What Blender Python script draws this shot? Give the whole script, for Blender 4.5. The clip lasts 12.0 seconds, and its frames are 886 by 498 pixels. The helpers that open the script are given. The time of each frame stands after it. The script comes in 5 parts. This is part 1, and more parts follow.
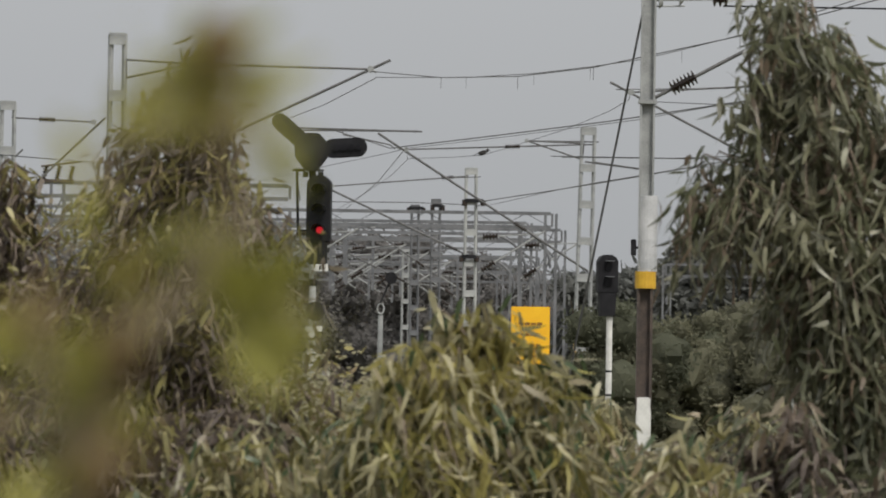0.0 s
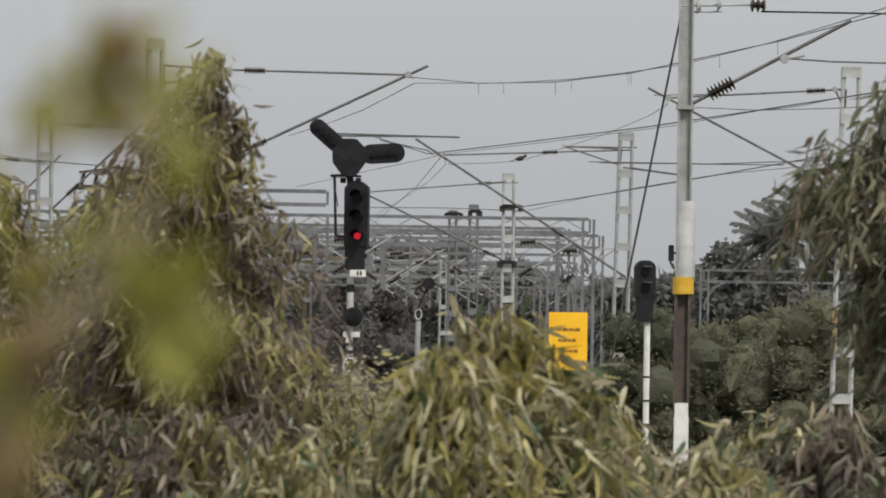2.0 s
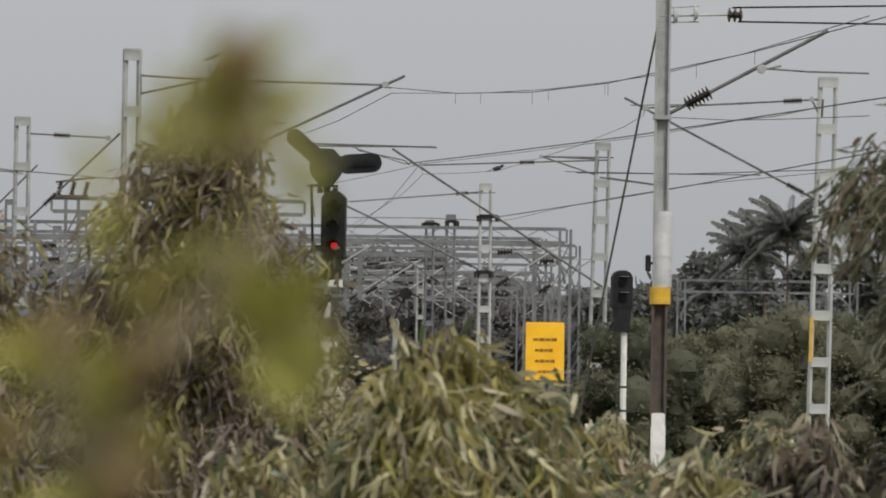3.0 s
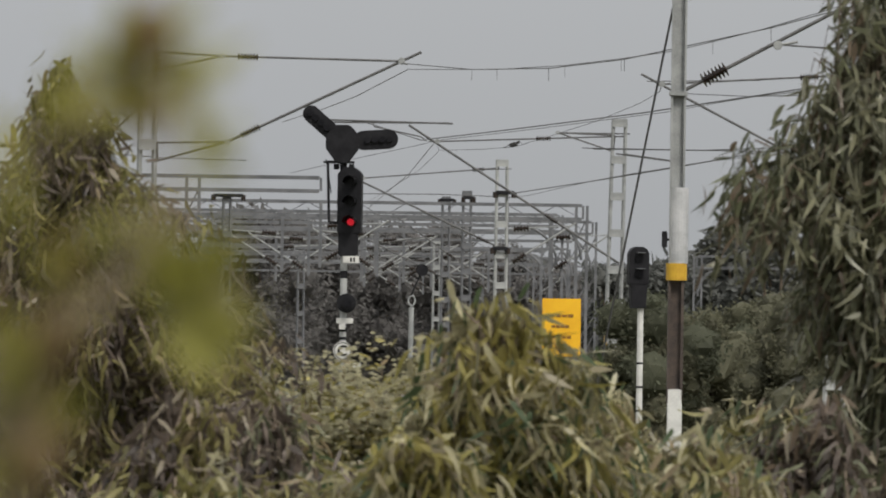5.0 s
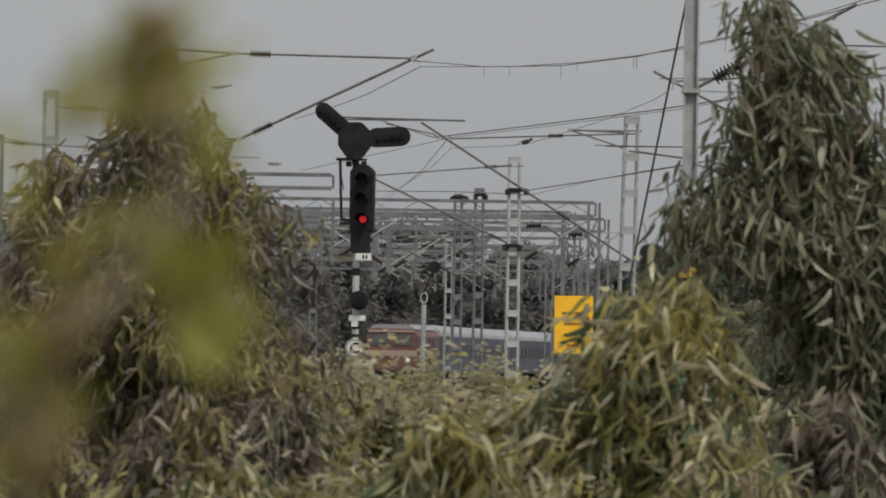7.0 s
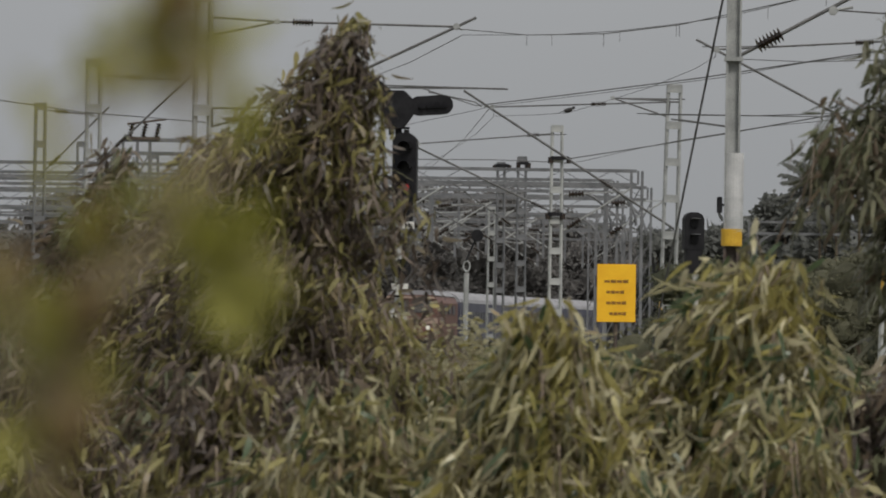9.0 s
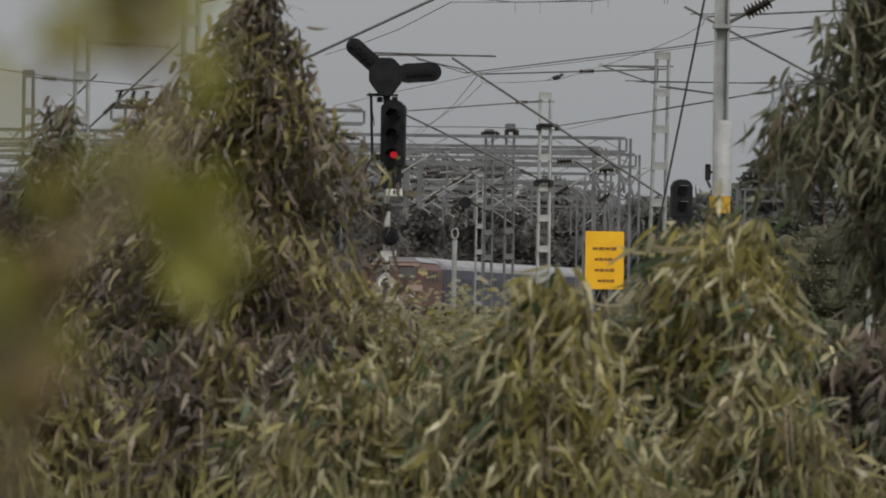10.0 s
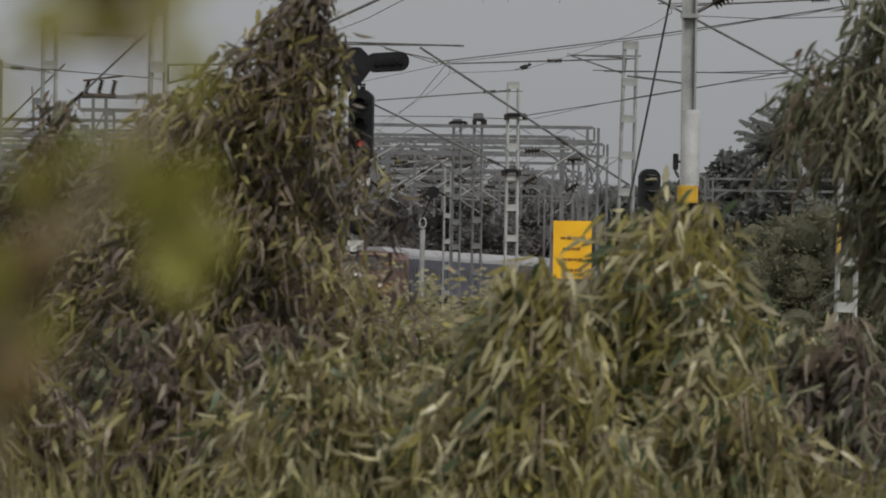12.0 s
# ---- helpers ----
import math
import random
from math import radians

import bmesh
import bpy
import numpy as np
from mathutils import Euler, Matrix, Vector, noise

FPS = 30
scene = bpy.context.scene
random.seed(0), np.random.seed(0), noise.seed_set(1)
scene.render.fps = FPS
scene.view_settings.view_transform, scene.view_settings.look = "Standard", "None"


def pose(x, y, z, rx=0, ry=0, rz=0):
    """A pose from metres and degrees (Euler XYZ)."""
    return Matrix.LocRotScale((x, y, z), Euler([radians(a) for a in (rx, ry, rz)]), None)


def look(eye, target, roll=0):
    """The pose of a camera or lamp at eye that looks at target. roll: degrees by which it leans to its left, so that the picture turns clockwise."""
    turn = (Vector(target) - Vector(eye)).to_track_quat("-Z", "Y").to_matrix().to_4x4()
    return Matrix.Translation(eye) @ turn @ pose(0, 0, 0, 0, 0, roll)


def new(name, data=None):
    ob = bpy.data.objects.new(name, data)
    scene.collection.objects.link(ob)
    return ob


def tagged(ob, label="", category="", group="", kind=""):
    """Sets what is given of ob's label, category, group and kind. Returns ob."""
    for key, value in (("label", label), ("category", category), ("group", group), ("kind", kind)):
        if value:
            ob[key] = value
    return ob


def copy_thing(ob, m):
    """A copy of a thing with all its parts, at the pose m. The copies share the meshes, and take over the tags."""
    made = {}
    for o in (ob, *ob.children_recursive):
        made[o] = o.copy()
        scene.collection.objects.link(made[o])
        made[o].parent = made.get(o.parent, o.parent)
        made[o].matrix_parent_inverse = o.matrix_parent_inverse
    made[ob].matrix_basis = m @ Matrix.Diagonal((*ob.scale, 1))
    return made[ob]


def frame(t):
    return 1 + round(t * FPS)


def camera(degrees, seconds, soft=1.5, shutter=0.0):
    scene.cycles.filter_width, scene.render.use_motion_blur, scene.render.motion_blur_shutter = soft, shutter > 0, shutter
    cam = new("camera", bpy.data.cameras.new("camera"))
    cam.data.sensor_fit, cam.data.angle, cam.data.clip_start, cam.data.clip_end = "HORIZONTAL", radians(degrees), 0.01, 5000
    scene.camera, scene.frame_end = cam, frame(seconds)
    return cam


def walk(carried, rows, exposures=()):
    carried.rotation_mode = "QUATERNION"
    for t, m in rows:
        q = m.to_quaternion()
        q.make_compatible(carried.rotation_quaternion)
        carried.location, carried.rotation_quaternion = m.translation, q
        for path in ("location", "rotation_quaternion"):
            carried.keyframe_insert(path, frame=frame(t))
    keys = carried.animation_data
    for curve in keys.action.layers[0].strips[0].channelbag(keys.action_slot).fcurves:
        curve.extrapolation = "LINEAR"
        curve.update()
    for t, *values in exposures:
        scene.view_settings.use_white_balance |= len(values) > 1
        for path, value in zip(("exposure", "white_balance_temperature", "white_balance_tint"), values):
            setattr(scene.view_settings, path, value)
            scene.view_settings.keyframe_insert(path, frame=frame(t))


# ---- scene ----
# ---- camera: a hand-held long lens in one spot, 1.6 m over the ground ----
EYE = (0.0, 0.0, 1.6)
cam = camera(7.732, 12.0, 1.9)
cam.data.dof.use_dof = True
cam.data.dof.focus_distance = 110.0
cam.data.dof.aperture_fstop = 15.0
VIEW = [
    (0, -0.2471, 1.1267),
    (0.5, -0.1759, 1.1839),
    (1, 0.0078, 1.2783),
    (1.5, 0.0001, 1.2679),
    (2, 0.0828, 1.1713),
    (2.5, 0.0547, 0.9523),
    (3, -0.1178, 1.2618),
    (3.2, -0.1489, 1.3653),
    (4.8, -0.0650, 1.0222),
    (5, 0.0224, 1.0523),
    (5.5, 0.2149, 1.0026),
    (6, 0.2510, 1.0412),
    (6.5, 0.1877, 1.3213),
    (7, 0.1299, 1.0270),
    (7.2, 0.1298, 1.0270),
    (8.8, 0.5151, 0.7969),
    (9, 0.4986, 0.7442),
    (9.5, 0.4288, 0.3980),
    (10, 0.3916, 0.4594),
    (10.5, 0.4143, 0.4152),
    (11, 0.2268, 0.3711),
    (11.5, 0.2630, 0.3008),
    (12, 0.1095, 0.3718),
]
walk(cam, [(t, pose(*EYE, 90 + p, 0, y) @ pose(0, 0, 0, 0, 0, 0.85)) for t, y, p in VIEW],
     exposures=[(0.0, 0.0), (0.5, 0.06), (1.0, 0.15), (2.5, 0.17), (3.0, 0.05), (5.0, -0.03), (7.0, -0.18), (9.0, -0.36), (12.0, -0.36)])

# ---- overcast sky and a veiled sun ----
world = bpy.data.worlds.new("world")
scene.world = world
world.use_nodes = True
wn, wl = world.node_tree.nodes, world.node_tree.links
sky = wn.new("ShaderNodeTexSky")
sky.sky_type, sky.sun_disc = "NISHITA", False
sky.sun_elevation, sky.sun_rotation = radians(52), radians(150)
sky.dust_density, sky.air_density = 4.0, 1.0
grey = wn.new("ShaderNodeHueSaturation")
grey.inputs["Saturation"].default_value = 0.12
wl.new(sky.outputs["Color"], grey.inputs["Color"])
veil = wn.new("ShaderNodeMixRGB")
veil.inputs["Fac"].default_value = 0.8
where, xyz, rise, cloud = wn.new("ShaderNodeTexCoord"), wn.new("ShaderNodeSeparateXYZ"), wn.new("ShaderNodeMapRange"), wn.new("ShaderNodeMixRGB")
wl.new(where.outputs["Generated"], xyz.inputs["Vector"])
wl.new(xyz.outputs["Z"], rise.inputs["Value"])
rise.inputs["To Min"].default_value, rise.inputs["To Max"].default_value = 0.0, 1.0
# an overcast sky: about three times as bright overhead as at the horizon
cloud.inputs["Color1"].default_value, cloud.inputs["Color2"].default_value = (4.50, 4.66, 4.86, 1), (13.5, 13.4, 13.2, 1)
wl.new(rise.outputs["Result"], cloud.inputs["Fac"])
wl.new(cloud.outputs["Color"], veil.inputs["Color2"])
wl.new(grey.outputs["Color"], veil.inputs["Color1"])
wl.new(veil.outputs["Color"], wn["Background"].inputs["Color"])
wn["Background"].inputs["Strength"].default_value = 0.1
sun = new("sun", bpy.data.lights.new("sun", "SUN"))
sun.data.energy, sun.data.angle, sun.data.color = 2.5, radians(14), (1.0, 0.95, 0.87)
sun.matrix_world = look((0, 0, 0), (-0.31, 0.53, -0.79))


# ---- materials ----
def material(name, c1, c2, scale=4.0, rough=0.7, metal=0.0, bump=0.0, fine=40.0, leafy=0.0, vary=0.0, emit=None, gloss=0.5, odd=None, share=0.2):
    """Two colours mixed by coarse and fine noise; vary: brightness by object or by loose piece."""
    m = bpy.data.materials.new(name)
    m.use_nodes = True
    n, l = m.node_tree.nodes, m.node_tree.links
    b = n["Principled BSDF"]
    co = n.new("ShaderNodeTexCoord")
    t1, t2 = n.new("ShaderNodeTexNoise"), n.new("ShaderNodeTexNoise")
    t1.inputs["Scale"].default_value, t2.inputs["Scale"].default_value = scale, fine
    t1.inputs["Detail"].default_value = 5
    for t in (t1, t2):
        l.new(co.outputs["Object"], t.inputs["Vector"])
    add = n.new("ShaderNodeMath")
    add.operation = "MULTIPLY_ADD"
    l.new(t2.outputs["Fac"], add.inputs[0])
    add.inputs[1].default_value = 0.35
    l.new(t1.outputs["Fac"], add.inputs[2])
    ramp = n.new("ShaderNodeValToRGB")
    ramp.color_ramp.elements[0].position, ramp.color_ramp.elements[1].position = 0.5, 0.85
    ramp.color_ramp.elements[0].color, ramp.color_ramp.elements[1].color = (*c1, 1), (*c2, 1)
    l.new(add.outputs[0], ramp.inputs["Fac"])
    out = ramp.outputs["Color"]
    if vary:
        geo, hsv, ml = n.new("ShaderNodeNewGeometry"), n.new("ShaderNodeHueSaturation"), n.new("ShaderNodeMath")
        ml.operation = "MULTIPLY_ADD"
        ml.inputs[1].default_value, ml.inputs[2].default_value = 2 * vary, 1 - vary
        l.new(geo.outputs["Random Per Island"], ml.inputs[0])
        l.new(ml.outputs[0], hsv.inputs["Value"])
        l.new(out, hsv.inputs["Color"])
        out = hsv.outputs["Color"]
        if odd:
            # some loose pieces are of another colour, picked by the last digits of their random number
            sc, fr, cut, mx = n.new("ShaderNodeMath"), n.new("ShaderNodeMath"), n.new("ShaderNodeMath"), n.new("ShaderNodeMixRGB")
            sc.operation, fr.operation, cut.operation = "MULTIPLY", "FRACT", "LESS_THAN"
            sc.inputs[1].default_value, cut.inputs[1].default_value = 57.0, share
            l.new(geo.outputs["Random Per Island"], sc.inputs[0])
            l.new(sc.outputs[0], fr.inputs[0])
            l.new(fr.outputs[0], cut.inputs[0])
            l.new(cut.outputs[0], mx.inputs["Fac"])
            l.new(out, mx.inputs["Color1"])
            mx.inputs["Color2"].default_value = (*odd, 1)
            out = mx.outputs["Color"]
    l.new(out, b.inputs["Base Color"])
    b.inputs["Specular IOR Level"].default_value = gloss
    b.inputs["Roughness"].default_value, b.inputs["Metallic"].default_value = rough, metal
    if bump:
        bp = n.new("ShaderNodeBump")
        bp.inputs["Strength"].default_value, bp.inputs["Distance"].default_value = bump, 0.01
        l.new(add.outputs[0], bp.inputs["Height"])
        l.new(bp.outputs["Normal"], b.inputs["Normal"])
    if leafy:
        tr, mix = n.new("ShaderNodeBsdfTranslucent"), n.new("ShaderNodeMixShader")
        l.new(out, tr.inputs["Color"])
        mix.inputs["Fac"].default_value = leafy
        l.new(b.outputs["BSDF"], mix.inputs[1])
        l.new(tr.outputs["BSDF"], mix.inputs[2])
        l.new(mix.outputs["Shader"], n["Material Output"].inputs["Surface"])
    if emit:
        b.inputs["Emission Color"].default_value = (*emit[0], 1)
        b.inputs["Emission Strength"].default_value = emit[1]
    return m


STEEL = material("galvanised_steel", (0.24, 0.25, 0.25), (0.38, 0.39, 0.39), 3, 0.6, 0.15, 0.15, gloss=0.35)
PALE = material("pale_painted_steel", (0.30, 0.31, 0.31), (0.44, 0.45, 0.44), 2, 0.6, 0.0, 0.1)
PORTAL = material("weathered_grey_steel", (0.095, 0.099, 0.107), (0.18, 0.184, 0.195), 1.5, 0.6, 0.1, 0.1)
RUST = material("rust_brown_paint", (0.045, 0.035, 0.032), (0.10, 0.075, 0.06), 5, 0.7, 0.1, 0.3)
SILVER = material("silver_wrap", (0.46, 0.47, 0.48), (0.66, 0.66, 0.67), 4, 0.4, 0.4, 0.2)
YELLOW = material("yellow_paint", (0.80, 0.42, 0.01), (0.88, 0.50, 0.015), 3, 0.5)
OCHRE = material("worn_yellow_paint", (0.48, 0.27, 0.02), (0.62, 0.38, 0.03), 6, 0.6)
WHITE = material("white_paint", (0.52, 0.52, 0.50), (0.70, 0.70, 0.67), 5, 0.6, 0.0, 0.1)
BLACK = material("black_paint", (0.008, 0.008, 0.010), (0.018, 0.018, 0.021), 6, 0.6, 0.0, 0.1, gloss=0.2)
CERAMIC = material("brown_glazed_porcelain", (0.018, 0.012, 0.010), (0.04, 0.028, 0.022), 8, 0.2)
WIRE = material("dull_wire", (0.07, 0.07, 0.072), (0.13, 0.13, 0.13), 4, 0.6, 0.2)
REDLAMP = material("red_lamp", (0.4, 0.01, 0.01), (0.5, 0.015, 0.015), 4, 0.4, emit=((1.0, 0.012, 0.04), 0.4))
HEADLAMP = material("headlamp", (0.5, 0.5, 0.45), (0.6, 0.6, 0.55), 4, 0.3, emit=((1.0, 0.93, 0.8), 0.25))
LENS = material("dark_lens", (0.008, 0.008, 0.010), (0.015, 0.015, 0.018), 4, 0.3, gloss=0.15)
INK = material("dark_lettering", (0.20, 0.09, 0.01), (0.26, 0.12, 0.015), 8, 0.6)
BARK = material("grey_brown_bark", (0.10, 0.075, 0.055), (0.22, 0.175, 0.13), 12, 0.85, 0, 0.5)
SAGE = material("grey_green_leaf", (0.122, 0.122, 0.076), (0.255, 0.248, 0.162), 2.2, 0.36, leafy=0.45, vary=0.5, odd=(0.33, 0.33, 0.25), share=0.14)
OLIVE = material("olive_leaf", (0.153, 0.146, 0.051), (0.317, 0.279, 0.119), 2.0, 0.4, leafy=0.45, vary=0.5, odd=(0.29, 0.23, 0.14), share=0.18)
DRY = material("brownish_leaf", (0.074, 0.058, 0.048), (0.170, 0.136, 0.110), 2.4, 0.5, leafy=0.4, vary=0.5, odd=(0.27, 0.23, 0.165), share=0.16)
LIME = material("yellow_green_leaf", (0.195, 0.192, 0.034), (0.320, 0.300, 0.070), 8, 0.5, leafy=0.45, vary=0.3)
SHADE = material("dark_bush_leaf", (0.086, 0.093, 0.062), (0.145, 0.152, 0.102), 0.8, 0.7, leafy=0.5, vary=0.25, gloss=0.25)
# far leaves: haze is put into the colour, lighter and greyer than foliage
FAR = material("far_leaf_hazed", (0.108, 0.112, 0.104), (0.150, 0.155, 0.146), 0.3, 0.85, leafy=0.35, vary=0.2, gloss=0.2)
# dry grey foliage, its base colour also lifted to imitate haze
TWIG = material("dry_grey_leaf_hazed", (0.145, 0.140, 0.136), (0.195, 0.188, 0.182), 0.5, 0.9, leafy=0.5, vary=0.1, gloss=0.2)
BUSH = material("dull_bush_leaf", (0.110, 0.110, 0.072), (0.185, 0.182, 0.122), 0.8, 0.7, leafy=0.5, vary=0.25, gloss=0.25)
STALK = material("pale_stalk", (0.185, 0.150, 0.085), (0.270, 0.225, 0.135), 20, 0.7)
DRYLEAF = material("dry_brown_leaf", (0.11, 0.075, 0.025), (0.19, 0.13, 0.05), 15, 0.7, leafy=0.3)
PALELEAF = material("pale_olive_leaf", (0.253, 0.237, 0.124), (0.470, 0.429, 0.280), 2.0, 0.36, leafy=0.45, vary=0.55, odd=(0.085, 0.120, 0.060), share=0.22)
STRAW = material("straw_green_blade", (0.150, 0.140, 0.050), (0.270, 0.245, 0.110), 1.5, 0.5, leafy=0.35, vary=0.4)
GREEN = material("dull_green_leaf", (0.078, 0.088, 0.049), (0.172, 0.174, 0.104), 2.0, 0.4, leafy=0.42, vary=0.5, odd=(0.17, 0.13, 0.09), share=0.2)
YELLOWISH = material("yellowish_leaf", (0.193, 0.180, 0.050), (0.390, 0.340, 0.127), 2.0, 0.4, leafy=0.45, vary=0.45, odd=(0.31, 0.27, 0.17), share=0.2)
# dark panes brought nearer the body blue, haze painted into the colour
PANE = material("hazed_coach_window", (0.030, 0.031, 0.042), (0.048, 0.049, 0.062), 2, 0.4, gloss=0.3)
# windscreen base raised to grey as a painted reflection of the sky
SCREEN = material("windscreen_sky_grey", (0.070, 0.068, 0.068), (0.105, 0.102, 0.100), 2, 0.25)
PETAL = material("cream_petal", (0.55, 0.53, 0.40), (0.72, 0.70, 0.58), 8, 0.6, vary=0.2)
SOIL = material("grassy_soil", (0.050, 0.055, 0.028), (0.115, 0.105, 0.060), 0.5, 0.9, 0, 0.6, 14)
BALLAST = material("grey_ballast", (0.13, 0.12, 0.11), (0.25, 0.235, 0.215), 2, 0.9, 0, 0.8, 25)
LOCO = material("maroon_loco_paint", (0.105, 0.055, 0.046), (0.160, 0.082, 0.066), 1.5, 0.55, gloss=0.3)
CREAM = material("cream_stripe", (0.27, 0.20, 0.165), (0.36, 0.27, 0.22), 2, 0.6)
BLUE = material("dull_blue_coach_paint", (0.058, 0.060, 0.088), (0.085, 0.087, 0.122), 0.8, 0.6, gloss=0.3)
PLATE = material("blue_enamel", (0.10, 0.13, 0.22), (0.16, 0.19, 0.29), 5, 0.4)
ROOF = material("light_grey_roof", (0.20, 0.20, 0.21), (0.29, 0.29, 0.31), 0.8, 0.7, gloss=0.2)
FEATHER = material("dark_feather", (0.018, 0.017, 0.018), (0.04, 0.038, 0.038), 20, 0.7)


# ---- mesh helpers ----
def box(bm, sx, sy, sz, m=None):
    r = bmesh.ops.create_cube(bm, size=1.0, matrix=(m or Matrix()) @ Matrix.Diagonal((sx, sy, sz, 1)))
    return r["verts"]


def rod(bm, p, q, r, n=8, r2=None):
    p, q = Vector(p), Vector(q)
    m = Matrix.Translation((p + q) / 2) @ (q - p).to_track_quat("Z", "Y").to_matrix().to_4x4()
    bmesh.ops.create_cone(bm, cap_ends=True, segments=n, radius1=r, radius2=r if r2 is None else r2, depth=(q - p).length, matrix=m)


def tube(bm, pts, r, n=6, r2=None):
    """One swept tube through the points."""
    pts = [Vector(p) for p in pts]
    rings, k = [], len(pts) - 1
    for i, p in enumerate(pts):
        q = (pts[min(k, i + 1)] - pts[max(0, i - 1)]).to_track_quat("Z", "Y").to_matrix()
        rr = r if r2 is None else r + (r2 - r) * i / k
        rings.append([bm.verts.new(p + q @ Vector((rr * math.cos(math.tau * j / n), rr * math.sin(math.tau * j / n), 0))) for j in range(n)])
    for a, b in zip(rings, rings[1:]):
        for j in range(n):
            bm.faces.new((a[j], a[(j + 1) % n], b[(j + 1) % n], b[j]))
    bm.faces.new(rings[0][::-1])
    bm.faces.new(rings[-1])


def disc(bm, p, axis, r, h, n=20, r2=None):
    a = Vector(axis).normalized() * h / 2
    rod(bm, Vector(p) - a, Vector(p) + a, r, n, r2)


def outline(bm, pts, depth, m=None):
    """A closed outline in x and z, drawn out along y from 0 to depth."""
    m = m or Matrix()
    a = [bm.verts.new(m @ Vector((x, 0, z))) for x, z in pts]
    b = [bm.verts.new(m @ Vector((x, depth, z))) for x, z in pts]
    bm.faces.new(a)
    bm.faces.new(list(reversed(b)))
    k = len(pts)
    for i in range(k):
        bm.faces.new((a[i], b[i], b[(i + 1) % k], a[(i + 1) % k]))
    bmesh.ops.recalc_face_normals(bm, faces=bm.faces)


def capsule(r, x0, x1, n=8):
    pts = [(x1 + r * math.sin(math.pi * i / n), r * math.cos(math.pi * i / n)) for i in range(n + 1)]
    return pts + [(x0 - r * math.sin(math.pi * i / n), -r * math.cos(math.pi * i / n)) for i in range(n + 1)]


def link(name, bm, mat, bev=0.0):
    me = bpy.data.meshes.new(name)
    if bev:
        bmesh.ops.bevel(bm, geom=[e for e in bm.edges if e.is_manifold and e.calc_face_angle(0) > 0.6], offset=bev, segments=2, affect="EDGES")
    bm.to_mesh(me)
    bm.free()
    me.materials.append(mat)
    return new(name, me)


def part(name, bm, mat, parent, label="", bev=0.0):
    ob = link(name, bm, mat, bev)
    ob.parent = parent
    if label:
        ob["label"] = label
    return ob


def thing(name, at, label, category, group="", kind="", turn=0.0):
    ob = new(name)
    ob.matrix_world = pose(*at, 0, 0, turn)
    return tagged(ob, label, category, group, kind)


def shared(name, mesh, parent, m=None):
    ob = new(name, mesh)
    ob.parent = parent
    if m is not None:
        ob.matrix_basis = m
    return ob


# ---- ground ----
bm = bmesh.new()
bmesh.ops.create_grid(bm, x_segments=2, y_segments=2, size=2500)
tagged(link("ground", bm, SOIL), "rough grassy soil, olive and brown", "ground", kind="structure")

# the far track bends away to the side; places along it are metres behind the train's last stop
RAIL = 0.2
TRACK = [Vector((-5.2 - 3.14, 368.0 - 59.9, 0))]
while len(TRACK) < 240:
    heading = radians(3.0 + 0.05 * max(0.0, 2.0 * len(TRACK) - 60.0))
    TRACK.append(TRACK[-1] + 2.0 * Vector((math.sin(heading), math.cos(heading), 0)))


def on_track(s):
    f = (s + 60.0) / 2.0
    i = max(0, min(len(TRACK) - 2, int(f)))
    return TRACK[i].lerp(TRACK[i + 1], f - i)


def car_pose(s, length):
    """A car of this length whose front stands at s, its bogies on the rails."""
    a, b = on_track(s + 0.15 * length), on_track(s + 0.85 * length)
    way = (b - a).normalized()
    at = a - way * 0.15 * length
    return pose(at.x, at.y, RAIL, 0, 0, -math.degrees(math.atan2(way.x, way.y)))


def ribbon(bm, side, width, z0, z1):
    """A bar of rectangular section that follows the track, beside its middle."""
    rows = []
    for i in range(0, len(TRACK) - 5, 4):
        way = (TRACK[i + 4] - TRACK[i]).normalized()
        cross = Vector((way.y, -way.x, 0))
        rows.append([bm.verts.new(TRACK[i] + cross * (side + w * width / 2) + Vector((0, 0, z))) for w, z in ((-1, z0), (1, z0), (1, z1), (-1, z1))])
    for p, q in zip(rows, rows[1:]):
        for j in range(4):
            bm.faces.new((p[j], p[(j + 1) % 4], q[(j + 1) % 4], q[j]))
    bm.faces.new(rows[0][::-1])
    bm.faces.new(rows[-1])
    bmesh.ops.recalc_face_normals(bm, faces=bm.faces)


bm = bmesh.new()
ribbon(bm, 0.0, 4.6, -0.46, 0.04)
tagged(link("track_bed", bm, BALLAST), "low grey ballast bed under the rails", "track bed", kind="structure")


